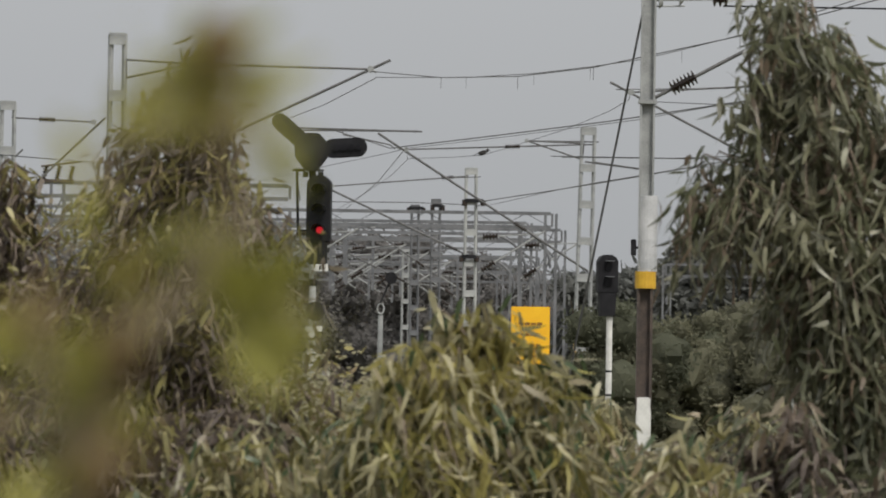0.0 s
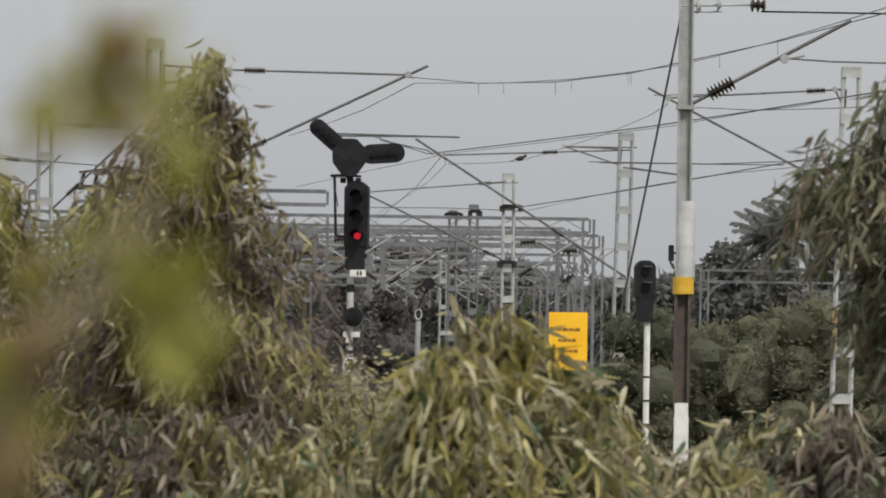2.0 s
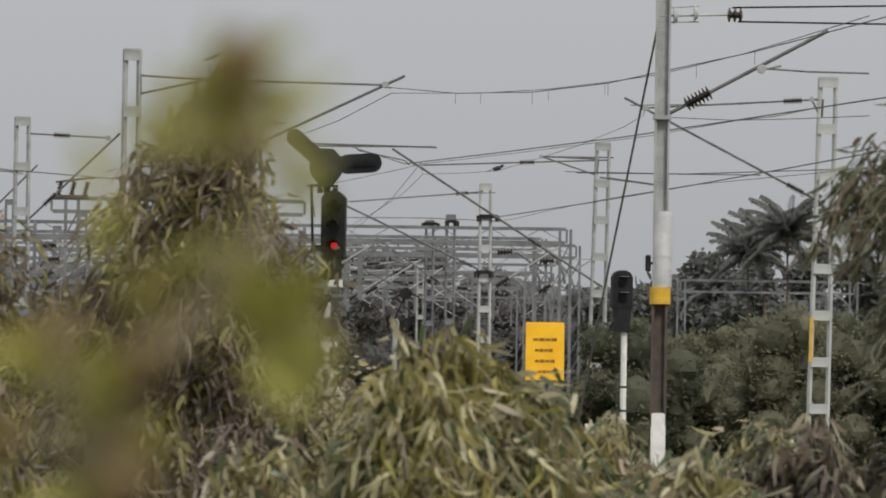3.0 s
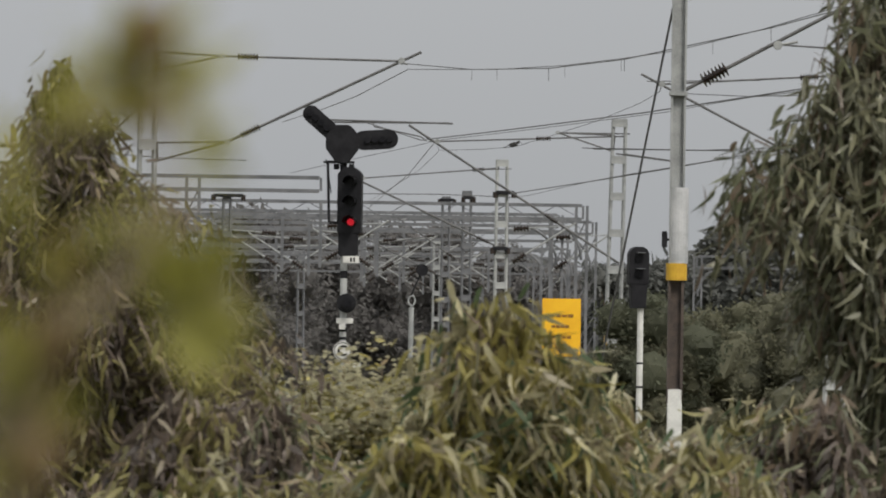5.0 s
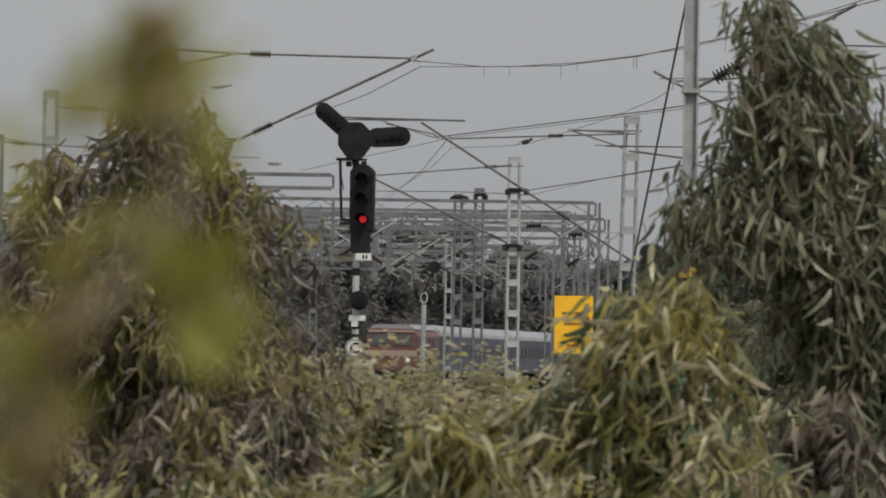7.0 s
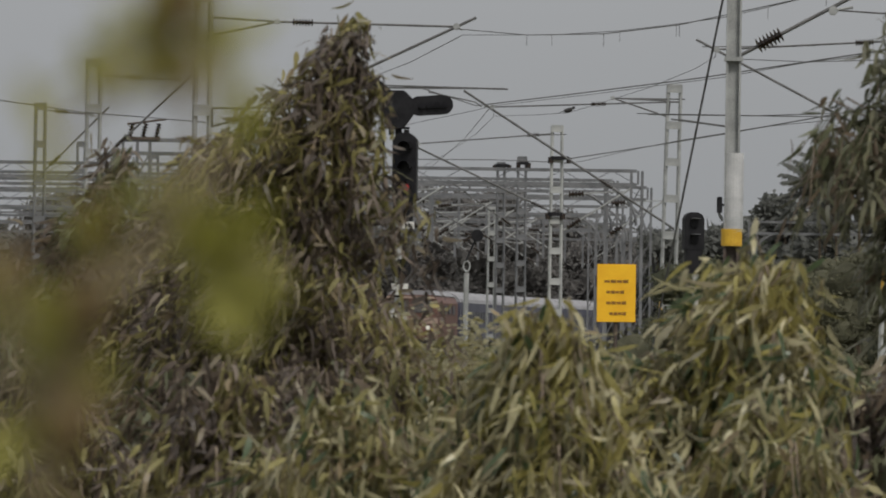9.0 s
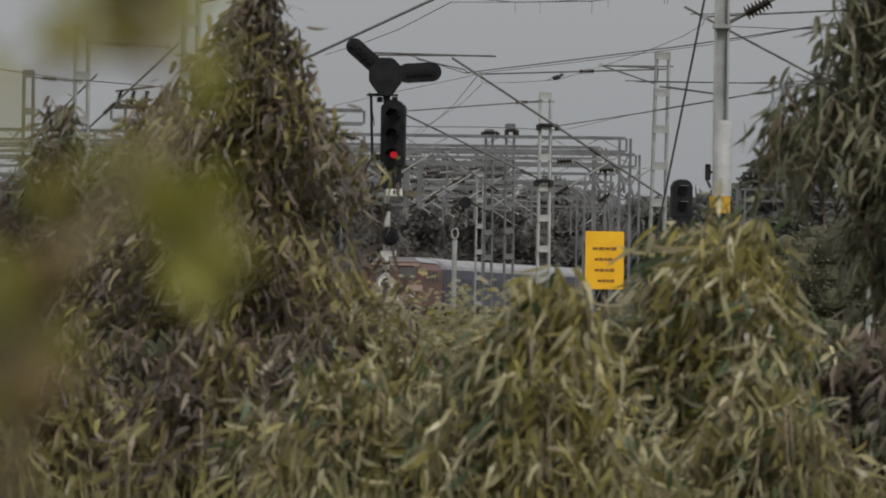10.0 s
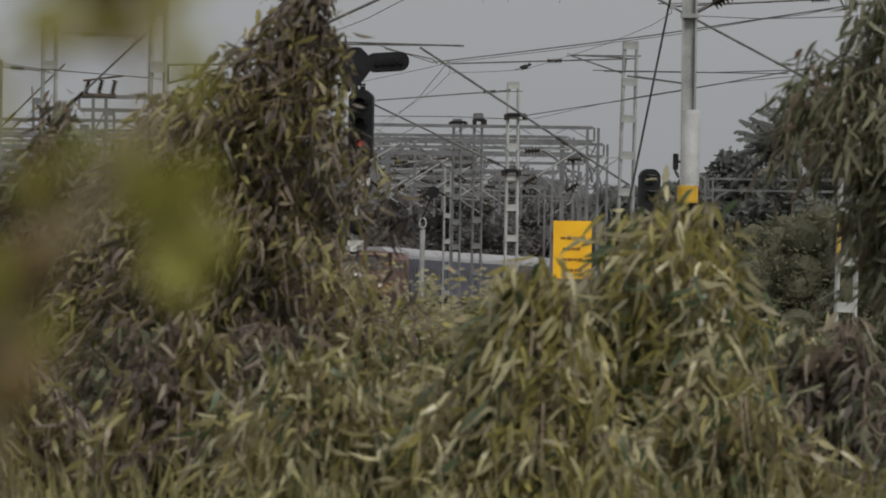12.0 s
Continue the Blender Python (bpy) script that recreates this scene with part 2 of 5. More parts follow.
# ---- masts of the overhead line ----
def ladder_mast(at, height, width, lean, mat, label, foot=None, plate=None):
    """Two channel legs joined by batten plates."""
    t = thing("lattice_mast", at, label, "mast", "lattice masts of the overhead line")
    t.matrix_world = pose(*at, 0, lean, 0)
    for s in (-1, 1):
        bm = bmesh.new()
        x = s * width / 2
        for a, b in ((x, x * 0.82), ):
            rod(bm, (a, 0, 0), (b, 0, height), 0.055, 4)
        box(bm, 0.03, 0.14, height, pose(x * 0.94, 0.03, height / 2, 0, 0, 0))
        part("leg", bm, mat, t)
    n = int(height / 0.95)
    bm = bmesh.new()
    box(bm, width * 0.97, 0.03, 0.22)
    me = link("batten", bm, mat)
    me.parent = t
    me.location = (0, -0.06, 0.35)
    for i in range(1, n):
        shared("batten", me.data, t, pose(0, -0.06, 0.35 + i * (height - 0.45) / (n - 1)))
    bm = bmesh.new()
    box(bm, width * 1.0, 0.16, 0.05, pose(0, 0, height))
    part("cap", bm, mat, t)
    if foot:
        bm = bmesh.new()
        box(bm, 0.07, 0.02, 1.0, pose(-width / 2 * 0.98, -0.09, foot))
        part("painted_band", bm, OCHRE, t, "worn yellow paint")
    if plate:
        bm = bmesh.new()
        box(bm, width * 1.15, 0.012, 0.24, pose(0, -0.115, plate))
        part("plate", bm, PLATE, t, "small blue enamel plate", 0.004)
    return t


def insulator(bm, p, q, r=0.075, n=7):
    """A ribbed insulator turned as one piece."""
    p, q = Vector(p), Vector(q)
    turn = (q - p).to_track_quat("Z", "Y").to_matrix()
    rings = []
    for i in range(n):
        for f, w in ((0.05, 0.42), (0.3, 1.0), (0.5, 1.0), (0.75, 0.42)):
            c = p.lerp(q, (i + f) / n)
            rings.append([bm.verts.new(c + turn @ Vector((r * w * math.cos(math.tau * k / 10), r * w * math.sin(math.tau * k / 10), 0))) for k in range(10)])
    for a, b in zip(rings, rings[1:]):
        for k in range(10):
            bm.faces.new((a[k], a[(k + 1) % 10], b[(k + 1) % 10], b[k]))
    bm.faces.new(rings[0][::-1])
    bm.faces.new(rings[-1])


def cantilever(mast_at, hi, lo, tip, arm_end, k=0.45, stay=True, tube_r=0.028, ins_r=0.075, label="galvanised tubular bracket arm with dark porcelain insulators"):
    """The hinged bracket: a stay at the top, a slanting tube, both with an insulator near the mast."""
    t = thing("cantilever_arm", mast_at, label, "bracket arm", "bracket arms of the overhead line")
    o = Vector(mast_at)
    hi, lo, tip, arm_end = (Vector(v) - o for v in (hi, lo, tip, arm_end))
    if stay:
        bm = bmesh.new()
        rod(bm, hi, tip, 0.022)
        part("top_stay", bm, WIRE, t)
    bm = bmesh.new()
    rod(bm, lo, arm_end, tube_r)
    part("bracket_tube", bm, WIRE, t)
    for a, b in ((hi, tip), (lo, arm_end)) if stay else ((lo, arm_end), ):
        bm = bmesh.new()
        v = (b - a).normalized()
        insulator(bm, a + v * k, a + v * (k + 0.42), ins_r)
        part("insulator", bm, CERAMIC, t, "dark ribbed porcelain insulator")
    bm = bmesh.new()
    disc(bm, tip, (0, 1, 0), 0.07, 0.08, 10)
    rod(bm, tip, tip.lerp(arm_end, 0.3) - Vector((0, 0, 0.12)), 0.02)
    part("clamp", bm, STEEL, t)
    return t


def wire(pts, r, label="thin dark overhead line wire", sag=0.0, droppers=()):
    t = thing("overhead_wire", pts[0], label, "wire", "wires of the overhead line")
    o = Vector(pts[0])
    ps = [Vector(p) - o for p in pts]
    line = []
    for i in range(len(ps) - 1):
        k = 8 if sag else 1
        for j in range(k):
            f = j / k
            line.append(ps[i].lerp(ps[i + 1], f) - Vector((0, 0, sag * 4 * f * (1 - f))))
    line.append(ps[-1])
    bm = bmesh.new()
    tube(bm, line, r, 5)
    part("strand", bm, WIRE, t)
    for i, h in droppers:
        bm = bmesh.new()
        c = line[0].lerp(line[-1], i) if len(line) == 2 else line[int(i * (len(line) - 1))]
        rod(bm, c, c - Vector((0, 0, h)), r * 0.5, 4)
        part("dropper", bm, WIRE, t)
    return t


# rolled-steel mast close to the signals
def rolled_mast(at):
    t = thing("steel_mast", at, "grey rolled steel mast with silver wrap and yellow band", "mast")
    t.matrix_world = pose(*at)
    bm = bmesh.new()
    half = [(0.11, -0.1), (0.11, 0.1), (0.08, 0.1), (0.08, 0.01), (-0.08, 0.01), (-0.08, 0.1), (-0.11, 0.1), (-0.11, -0.1), (-0.08, -0.1), (-0.08, -0.01), (0.08, -0.01), (0.08, -0.1)]
    outline(bm, half, 9.6, pose(0, 0, 0, 90, 0, 0))
    part("column", bm, STEEL, t)
    bm = bmesh.new()
    for s in (-1, 1):
        box(bm, 0.04, 0.22, 2.0, pose(s * 0.097, 0, 2.152))
    box(bm, 0.16, 0.04, 2.0, pose(0, 0, 2.152))
    part("painted_band", bm, RUST, t, "rust-brown painted lower part")
    bm = bmesh.new()
    disc(bm, (0.03, -0.02, 3.78), (0, 0, 1), 0.142, 1.12, 20)
    sleeve = part("sleeve", bm, SILVER, t, "silver metal sleeve")
    for i in range(6):
        bm = bmesh.new()
        disc(bm, (0.03, -0.02, 3.78 - 0.5 + i * 0.2), (0, 0, 1), 0.146, 0.02, 20)
        part("ring", bm, SILVER, sleeve)
    bm = bmesh.new()
    disc(bm, (0.005, -0.02, 3.093), (0, 0, 1), 0.155, 0.252, 20)
    part("yellow_band", bm, OCHRE, t, "yellow painted band")
    bm = bmesh.new()
    box(bm, 0.22, 0.24, 1.357, pose(0, 0, 1.357 / 2))
    part("foot", bm, WHITE, t, "white painted foot", 0.01)
    bm = bmesh.new()
    box(bm, 0.08, 0.12, 0.24, pose(-0.18, -0.05, 3.571))
    rod(bm, (-0.18, -0.05, 3.571), (0, 0, 3.571), 0.02)
    part("junction_box", bm, BLACK, t, "small black box", 0.01)
    bm = bmesh.new()
    box(bm, 0.27, 0.26, 0.06, pose(0, 0, 5.731))
    part("clamp", bm, STEEL, t)
    return t


rolled_mast((3.416, 97, 0))
# stay wire of that mast
wire([(3.345, 97.0, 7.169), (2.436, 98.5, 2.145), (2.089, 99.1, 0.093)], 0.018, "dark stranded stay wire running down to the ground")

LATTICE = "pale grey lattice mast of two legs and plates"
ladder_mast((-5.905, 129, 0), 8.273, 0.33, 0.0, STEEL, LATTICE, 2.6, 3.48)
ladder_mast((1.852, 219, 0), 8.615, 0.40, 0.0, PALE, LATTICE)
ladder_mast((4.684, 184, 0), 8.684, 0.42, 1.0, STEEL, LATTICE, 2.2)
ladder_mast((8.621, 145, 0), 8.706, 0.42, 1.0, PALE, LATTICE, 2.9)
ladder_mast((-10.352, 166, 0), 8.43, 0.38, 0.0, STEEL, LATTICE, 2.3, 3.42)
ladder_mast((-14.09, 200, 0), 8.459, 0.34, 0.0, PORTAL, LATTICE)
ladder_mast((0.821, 258, 0), 8.619, 0.36, 0.0, PORTAL, LATTICE)
ladder_mast((-0.003, 270, 0), 8.7, 0.34, 0.0, PORTAL, LATTICE)
ladder_mast((-0.395, 300, 0), 7.543, 0.34, 0.0, STEEL, LATTICE)
ladder_mast((-15.91, 280, 0), 8.486, 0.34, 0.0, PORTAL, LATTICE)
ladder_mast((-14.559, 275, 0), 8.972, 0.36, 0.0, PORTAL, LATTICE)
ladder_mast((-17.32, 270, 0), 9.304, 0.36, 0.0, PORTAL, LATTICE)
ladder_mast((-6.381, 290, 0), 6.506, 0.30, 0.0, PORTAL, LATTICE)


def crossarm(at, w, label="dark crossarm with insulators clamped to a mast"):
    t = thing("crossarm", at, label, "crossarm", "crossarms")
    bm = bmesh.new()
    box(bm, w, 0.18, 0.12)
    part("bar", bm, BLACK, t, "", 0.01)
    for x in (-w / 2, w / 2):
        bm = bmesh.new()
        disc(bm, (x, 0, -0.08), (0, 0, 1), 0.09, 0.2, 10)
        part("insulator", bm, CERAMIC, t)


crossarm((1.947, 218.9, 7.536), 0.62)
crossarm((0.032, 269.9, 8.581), 0.6)
crossarm((0.874, 257.9, 8.372), 0.4)
crossarm((1.824, 218.9, 5.665), 0.5)


ladder_mast((-7.762, 232, 0), 7.566, 0.3, 0.0, PORTAL, LATTICE)
crossarm((-7.71, 231.9, 7.643), 1.05)


def isolator(at):
    """A switch on a portal: base bar, three ribbed stacks and a blade."""
    t = thing("isolator_switch", at, "dark isolator switch with ribbed insulators on a portal", "switch")
    bm = bmesh.new()
    box(bm, 1.1, 0.2, 0.1)
    part("base", bm, RUST, t)
    for x in (-0.42, 0.0, 0.42):
        bm = bmesh.new()
        insulator(bm, (x, 0, 0.05), (x + 0.1, 0, 0.5), 0.1, 5)
        part("insulator", bm, CERAMIC, t)
    bm = bmesh.new()
    rod(bm, (-0.5, 0, 0.45), (0.75, 0, 0.62), 0.035, 6)
    part("blade", bm, RUST, t)


isolator((-11.336, 207.0, 7.642))


# ---- the colour-light signals ----
def signal_head(t, x, z, w=0.43, h=1.06, yaw=-8):
    m = pose(x, -0.12, z, 0, 0, yaw)
    bm = bmesh.new()
    r = w / 2 * 0.9
    pts = [(r, -h / 2), (r, h / 2 - r * 0.55), (r * 0.72, h / 2 - 0.05), (r * 0.35, h / 2), (-r * 0.35, h / 2), (-r * 0.72, h / 2 - 0.05), (-r, h / 2 - r * 0.55), (-r, -h / 2)]
    outline(bm, pts, 0.22, m)
    part("head", bm, BLACK, t, "black housing", 0.012)
    for i in range(3):
        zz = h / 2 - 0.24 - 0.32 * i
        bm = bmesh.new()
        disc(bm, m @ Vector((0.03, -0.012, zz)), m.to_3x3() @ Vector((0, 1, 0)), 0.056, 0.03, 20)
        on = i == 2
        part("lens", bm, REDLAMP if on else LENS, t, "glowing red lamp" if on else "dark lamp glass")
        bm = bmesh.new()
        arc = [math.pi * (j - 0.5) / 11 for j in range(13)]
        ends = [[bm.verts.new(m @ Vector((0.03 + 0.1 * math.cos(a), y, zz + 0.1 * math.sin(a)))) for a in arc] for y in (0.0, -0.28)]
        for j in range(12):
            bm.faces.new((ends[0][j], ends[0][j + 1], ends[1][j + 1], ends[1][j]))
        bmesh.ops.solidify(bm, geom=bm.faces[:], thickness=0.006)
        part("hood", bm, BLACK, t, "black sheet hood")
    return m


def junction_signal():
    d = 105
    base = Vector((-1.625, d, 0))
    t = thing("railway_signal", base, "black railway signal showing red, with two direction arms, on white post", "signal")
    def loc(p):
        return Vector(p) - base
    bm = bmesh.new()
    rod(bm, (0, 0, 0), (0, 0, 3.568), 0.056, 14)
    part("post", bm, PALE, t, "pale painted post")
    for p, h in (((-1.599, 105.0, 3.097), 0.12), ((-1.613, 105.0, 2.21), 0.06), ((-1.611, 105.0, 2.074), 0.05)):
        bm = bmesh.new()
        disc(bm, loc(p) * Vector((0, 0, 1)), (0, 0, 1), 0.06, h, 14)
        part("post_band", bm, BLACK, t, "black painted band")
    c = loc((-1.555, 105.0, 4.285))
    signal_head(t, c.x, c.z)
    c = loc((-1.561, 105.0, 3.586))
    bm = bmesh.new()
    box(bm, 0.32, 0.24, 0.36, pose(c.x, 0, c.z))
    box(bm, 0.26, 0.28, 0.08, pose(c.x, 0, c.z - 0.16))
    part("terminal_box", bm, BLACK, t, "black box under the head", 0.012)
    c = loc((-1.51, 105.0, 3.335))
    bm = bmesh.new()
    box(bm, 0.26, 0.015, 0.11, pose(c.x, -0.16, c.z))
    part("number_plate", bm, WHITE, t, "white plate with dark bars", 0.004)
    for dx in (0.0, 0.05):
        bm = bmesh.new()
        box(bm, 0.03, 0.006, 0.065, pose(c.x + dx, -0.17, c.z))
        part("bar", bm, BLACK, t, "dark bar")
    # hub and two lamp arms
    c = loc((-1.676, 105.0, 5.223))
    bm = bmesh.new()
    pts = [(0.29 * math.cos(math.tau * (i + 0.5) / 8) * (1 if abs(i - 5.5) > 1 else 0.85), 0.29 * math.sin(math.tau * (i + 0.5) / 8) - (0.08 if i in (5, 6) else 0)) for i in range(8)]
    outline(bm, pts, 0.2, pose(c.x, -0.14, c.z))
    part("hub", bm, BLACK, t, "black eight-sided hub", 0.015)
    for ang, r, x0, x1 in ((139.0, 0.135, 0.27, 0.69), (4.0, 0.155, 0.34, 0.76)):
        m = pose(c.x, -0.132, c.z, 0, -ang, 0)
        bm = bmesh.new()
        outline(bm, capsule(r, x0, x1 - 0.02), 0.16, m)
        arm = part("arm", bm, BLACK, t, "black lamp arm", 0.012)
        for i in range(4):
            bm = bmesh.new()
            p = m @ Vector((x0 + 0.06 + (x1 - x0 - 0.06) * i / 3, -0.02, 0))
            disc(bm, p, (0, 1, 0), 0.052, 0.05, 14)
            part("lens", bm, LENS, arm, "dark lamp glass")
    bm = bmesh.new()
    rod(bm, (c.x, 0, c.z - 0.2), (c.x + 0.04, 0, c.z - 0.55), 0.06, 10)
    for s in (-0.14, 0.1):
        box(bm, 0.09, 0.06, 0.09, pose(c.x + s + 0.05, -0.02, c.z - 0.40))
    box(bm, 0.5, 0.05, 0.035, pose(c.x - 0.05, -0.02, c.z - 0.33))
    part("clamp", bm, BLACK, t, "black clamps", 0.006)
    # side rods with rungs
    a, b = loc((-1.906, 105.0, 4.903)), loc((-1.874, 105.0, 3.926))
    bm = bmesh.new()
    rod(bm, a, b, 0.022)
    rod(bm, a, a + Vector((0.3, 0, 0)), 0.018)
    rod(bm, b, b + Vector((0.3, 0, 0)), 0.022)
    rod(bm, a + Vector((-0.03, 0.1, 0.04)), a + Vector((0.06, 0.1, -0.5)), 0.008)
    part("guard_rail", bm, BLACK, t, "dark thin rails at the side")
    # calling-on lamp
    c = loc((-1.574, 105.0, 2.636))
    bm = bmesh.new()
    disc(bm, (c.x, -0.1, c.z), (0, 1, 0), 0.155, 0.16, 24)
    disc(bm, (c.x + 0.03, -0.2, c.z), (0, 1, 0), 0.10, 0.14, 20)
    part("small_lamp", bm, BLACK, t, "round black lamp")
    bm = bmesh.new()
    disc(bm, (c.x + 0.03, -0.275, c.z), (0, 1, 0), 0.06, 0.02, 16)
    part("lens", bm, LENS, t, "dark lamp glass")
    c = loc((-1.597, 105.0, 2.355))
    bm = bmesh.new()
    box(bm, 0.27, 0.05, 0.09, pose(c.x, -0.1, c.z))
    box(bm, 0.1, 0.05, 0.10, pose(c.x - 0.04, -0.1, c.z - 0.09))
    part("bracket", bm, WHITE, t, "white bracket", 0.005)
    # round letter plate
    c = loc((-1.626, 105.0, 1.874))
    bm = bmesh.new()
    disc(bm, (c.x, -0.09, c.z), (0, 1, 0), 0.15, 0.02, 32)
    plate = part("letter_plate", bm, WHITE, t, "white disc with a black letter C", 0.003)
    bm = bmesh.new()
    for i in range(32):
        a, b = math.tau * i / 32, math.tau * (i + 1) / 32
        q = [(c.x + r * math.cos(g), -0.103, c.z + r * math.sin(g)) for r, g in ((0.125, a), (0.138, a), (0.138, b), (0.125, b))]
        bm.faces.new([bm.verts.new(v) for v in q])
    part("ring", bm, BLACK, plate, "thin black ring")
    txt = bpy.data.curves.new("letter", "FONT")
    txt.body, txt.size, txt.align_x, txt.align_y, txt.extrude, txt.offset = "C", 0.23, "CENTER", "CENTER", 0.002, 0.006
    txt.materials.append(BLACK)
    o = new("letter", txt)
    o.parent = plate
    o.matrix_basis = pose(c.x, -0.106, c.z - 0.005, 90, 0, 0)
    c = loc((-1.387, 105.0, 1.643))
    bm = bmesh.new()
    box(bm, 0.12, 0.12, 0.09, pose(c.x, -0.05, c.z))
    rod(bm, (c.x, 0, c.z - 0.02), (0, 0, c.z - 0.02), 0.008)
    part("telephone_box", bm, WHITE, t, "small white box", 0.006)
    return t


def plain_signal():
    base = Vector((3.464, 116, 0))
    t = thing("railway_signal", base, "dark railway signal head on a thin white post", "signal")
    c = Vector((3.434, 116.0, 3.281)) - base
    m = pose(c.x, -0.12, c.z + 0.2, 0, 0, 12)
    bm = bmesh.new()
    outline(bm, [(0.18, -0.33), (0.18, 0.22), (0.14, 0.30), (0.06, 0.34), (-0.06, 0.34), (-0.14, 0.30), (-0.18, 0.22), (-0.18, -0.33)], 0.22, m)
    part("head", bm, BLACK, t, "black housing", 0.012)
    bm = bmesh.new()
    outline(bm, [(0.13, -0.75), (0.15, -0.33), (-0.15, -0.33), (-0.13, -0.75)], 0.2, m)
    part("terminal_box", bm, BLACK, t, "narrower dark box under the housing", 0.01)
    for z in (0.14, -0.14):
        bm = bmesh.new()
        disc(bm, m @ Vector((0, -0.012, z)), m.to_3x3() @ Vector((0, 1, 0)), 0.075, 0.03, 20)
        part("lens", bm, LENS, t, "dark lamp glass")
        bm = bmesh.new()
        box(bm, 0.15, 0.16, 0.012, m @ pose(0, -0.08, z + 0.09))
        part("hood", bm, PORTAL, t, "small grey hood", 0.004)
    bm = bmesh.new()
    rod(bm, (0, 0, 0), (0, 0, c.z), 0.055, 12)
    part("post", bm, WHITE, t, "white painted post")
    for i in range(4):
        bm = bmesh.new()
        disc(bm, (0, 0, 0.5 + i * 0.42), (0, 0, 1), 0.058, 0.035, 12)
        part("post_band", bm, BLACK, t, "dark band")
    return t


junction_signal()
plain_signal()


def post_signal():
    base = Vector((-0.724, 140, 0))
    t = thing("railway_signal", base, "thin grey signal post with ring and small dark lamp", "signal")
    c = Vector((-0.709, 140.0, 2.917)) - base
    bm = bmesh.new()
    rod(bm, (0, 0, 0), c, 0.055, 10)
    part("post", bm, STEEL, t)
    bm = bmesh.new()
    for i in range(16):
        a, b = math.tau * i / 16, math.tau * (i + 1) / 16
        rod(bm, (c.x + 0.07 * math.cos(a), 0, c.z + 0.14 + 0.11 * math.sin(a)), (c.x + 0.07 * math.cos(b), 0, c.z + 0.14 + 0.11 * math.sin(b)), 0.02, 6)
    part("ring", bm, STEEL, t, "metal ring")
    c = Vector((-0.492, 140.0, 3.717)) - base
    bm = bmesh.new()
    disc(bm, c, (0, 1, 0), 0.13, 0.18, 16)
    rod(bm, c - Vector((0.23, 0, 0.55)), c, 0.02)
    part("small_lamp", bm, BLACK, t, "round dark lamp")


post_signal()


# ---- yellow notice board ----
def notice_board():
    base = Vector((2.171, 122, 0))
    t = thing("notice_board", base, "yellow steel notice board with four lines of writing", "sign")
    c = Vector((2.174, 122.0, 2.41)) - base
    m = pose(c.x, 0, c.z, 0, -0.2, 0)
    bm = bmesh.new()
    box(bm, 0.72, 0.03, 1.08, m)
    board = part("board", bm, YELLOW, t, "yellow board", 0.008)
    rows = ((0.0, 0.46, 0.22), (-0.02, 0.34, 0.02), (0.0, 0.38, -0.18), (0.03, 0.32, -0.38))
    for x, w, z in rows:
        k = 4
        for i in range(k):
            bm = bmesh.new()
            box(bm, w / k * 0.86, 0.006, 0.045 + 0.012 * (i % 2), m @ pose(x + (i - (k - 1) / 2) * w / k, -0.018, z))
            part("bar", bm, INK, board, "worn dark bar of writing")
    bm = bmesh.new()
    rod(bm, (0, 0.06, 0), (0, 0.06, c.z + 0.4), 0.04, 10)
    part("post", bm, RUST, t, "dark post")
    bm = bmesh.new()
    box(bm, 0.05, 0.05, 0.22, pose(c.x - 0.37, 0.05, c.z + 0.22))
    part("bracket", bm, BLUE, t, "dark blue edge bracket")


notice_board()


def striped_marker():
    base = Vector((2.90, 112, 0))
    t = thing("striped_marker", base, "low white marker board with a grey stripe and dark tip", "marker")
    bm = bmesh.new()
    outline(bm, [(-0.21, 1.12), (0.22, 1.10), (0.24, 1.02), (0.17, 0.66), (0.10, 0.62), (-0.06, 0.86), (-0.17, 0.96)], 0.05)
    part("board", bm, WHITE, t, "white tapering board", 0.008)
    bm = bmesh.new()
    outline(bm, [(-0.06, 1.09), (0.02, 1.09), (0.08, 0.86), (0.0, 0.84)], 0.01, pose(0, -0.012, 0))
    part("stripe", bm, STEEL, t, "grey stripe")
    bm = bmesh.new()
    outline(bm, [(0.10, 0.615), (0.165, 0.655), (0.25, 0.44), (0.2, 0.42)], 0.05)
    part("tip", bm, BLACK, t, "dark tip")
    bm = bmesh.new()
    rod(bm, (0.03, 0.085, 0), (0.03, 0.085, 0.95), 0.03)
    part("post", bm, WHITE, t)


striped_marker()

# ---- bracket arms and wires ----
cantilever((-5.761, 129.0, 7.612), (-4.450, 129.0, 7.705), (-4.335, 129.0, 6.015), (-0.921, 129.0, 7.657), (-0.534, 129.0, 7.841), 0.3)
cantilever((8.660, 145.0, 8.231), (8.635, 145.0, 8.231), (8.642, 145.0, 5.954), (4.737, 145.0, 7.985), (4.271, 145.0, 8.204), 0.44)
cantilever((4.984, 184.0, 8.220), (4.984, 184.0, 8.220), (4.877, 184.0, 4.647), (-0.280, 184.0, 7.999), (-1.080, 184.0, 8.448), 2.08, tube_r=0.034)
cantilever((1.794, 219.0, 8.360), (1.757, 219.0, 8.359), (1.872, 219.0, 5.660), (-2.770, 219.0, 7.953), (-2.958, 219.0, 7.893), 0.5, tube_r=0.034)
cantilever((0.033, 270.0, 6.954), (0.03, 270.0, 7.187), (0.057, 270.0, 5.325), (-2.873, 270.0, 6.725), (-3.225, 270.0, 6.906), 0.5)
cantilever((0.845, 258.0, 7.395), (0.841, 258.0, 7.618), (0.871, 258.0, 5.616), (-1.604, 258.0, 7.537), (-2.096, 258.0, 7.685), 0.6)
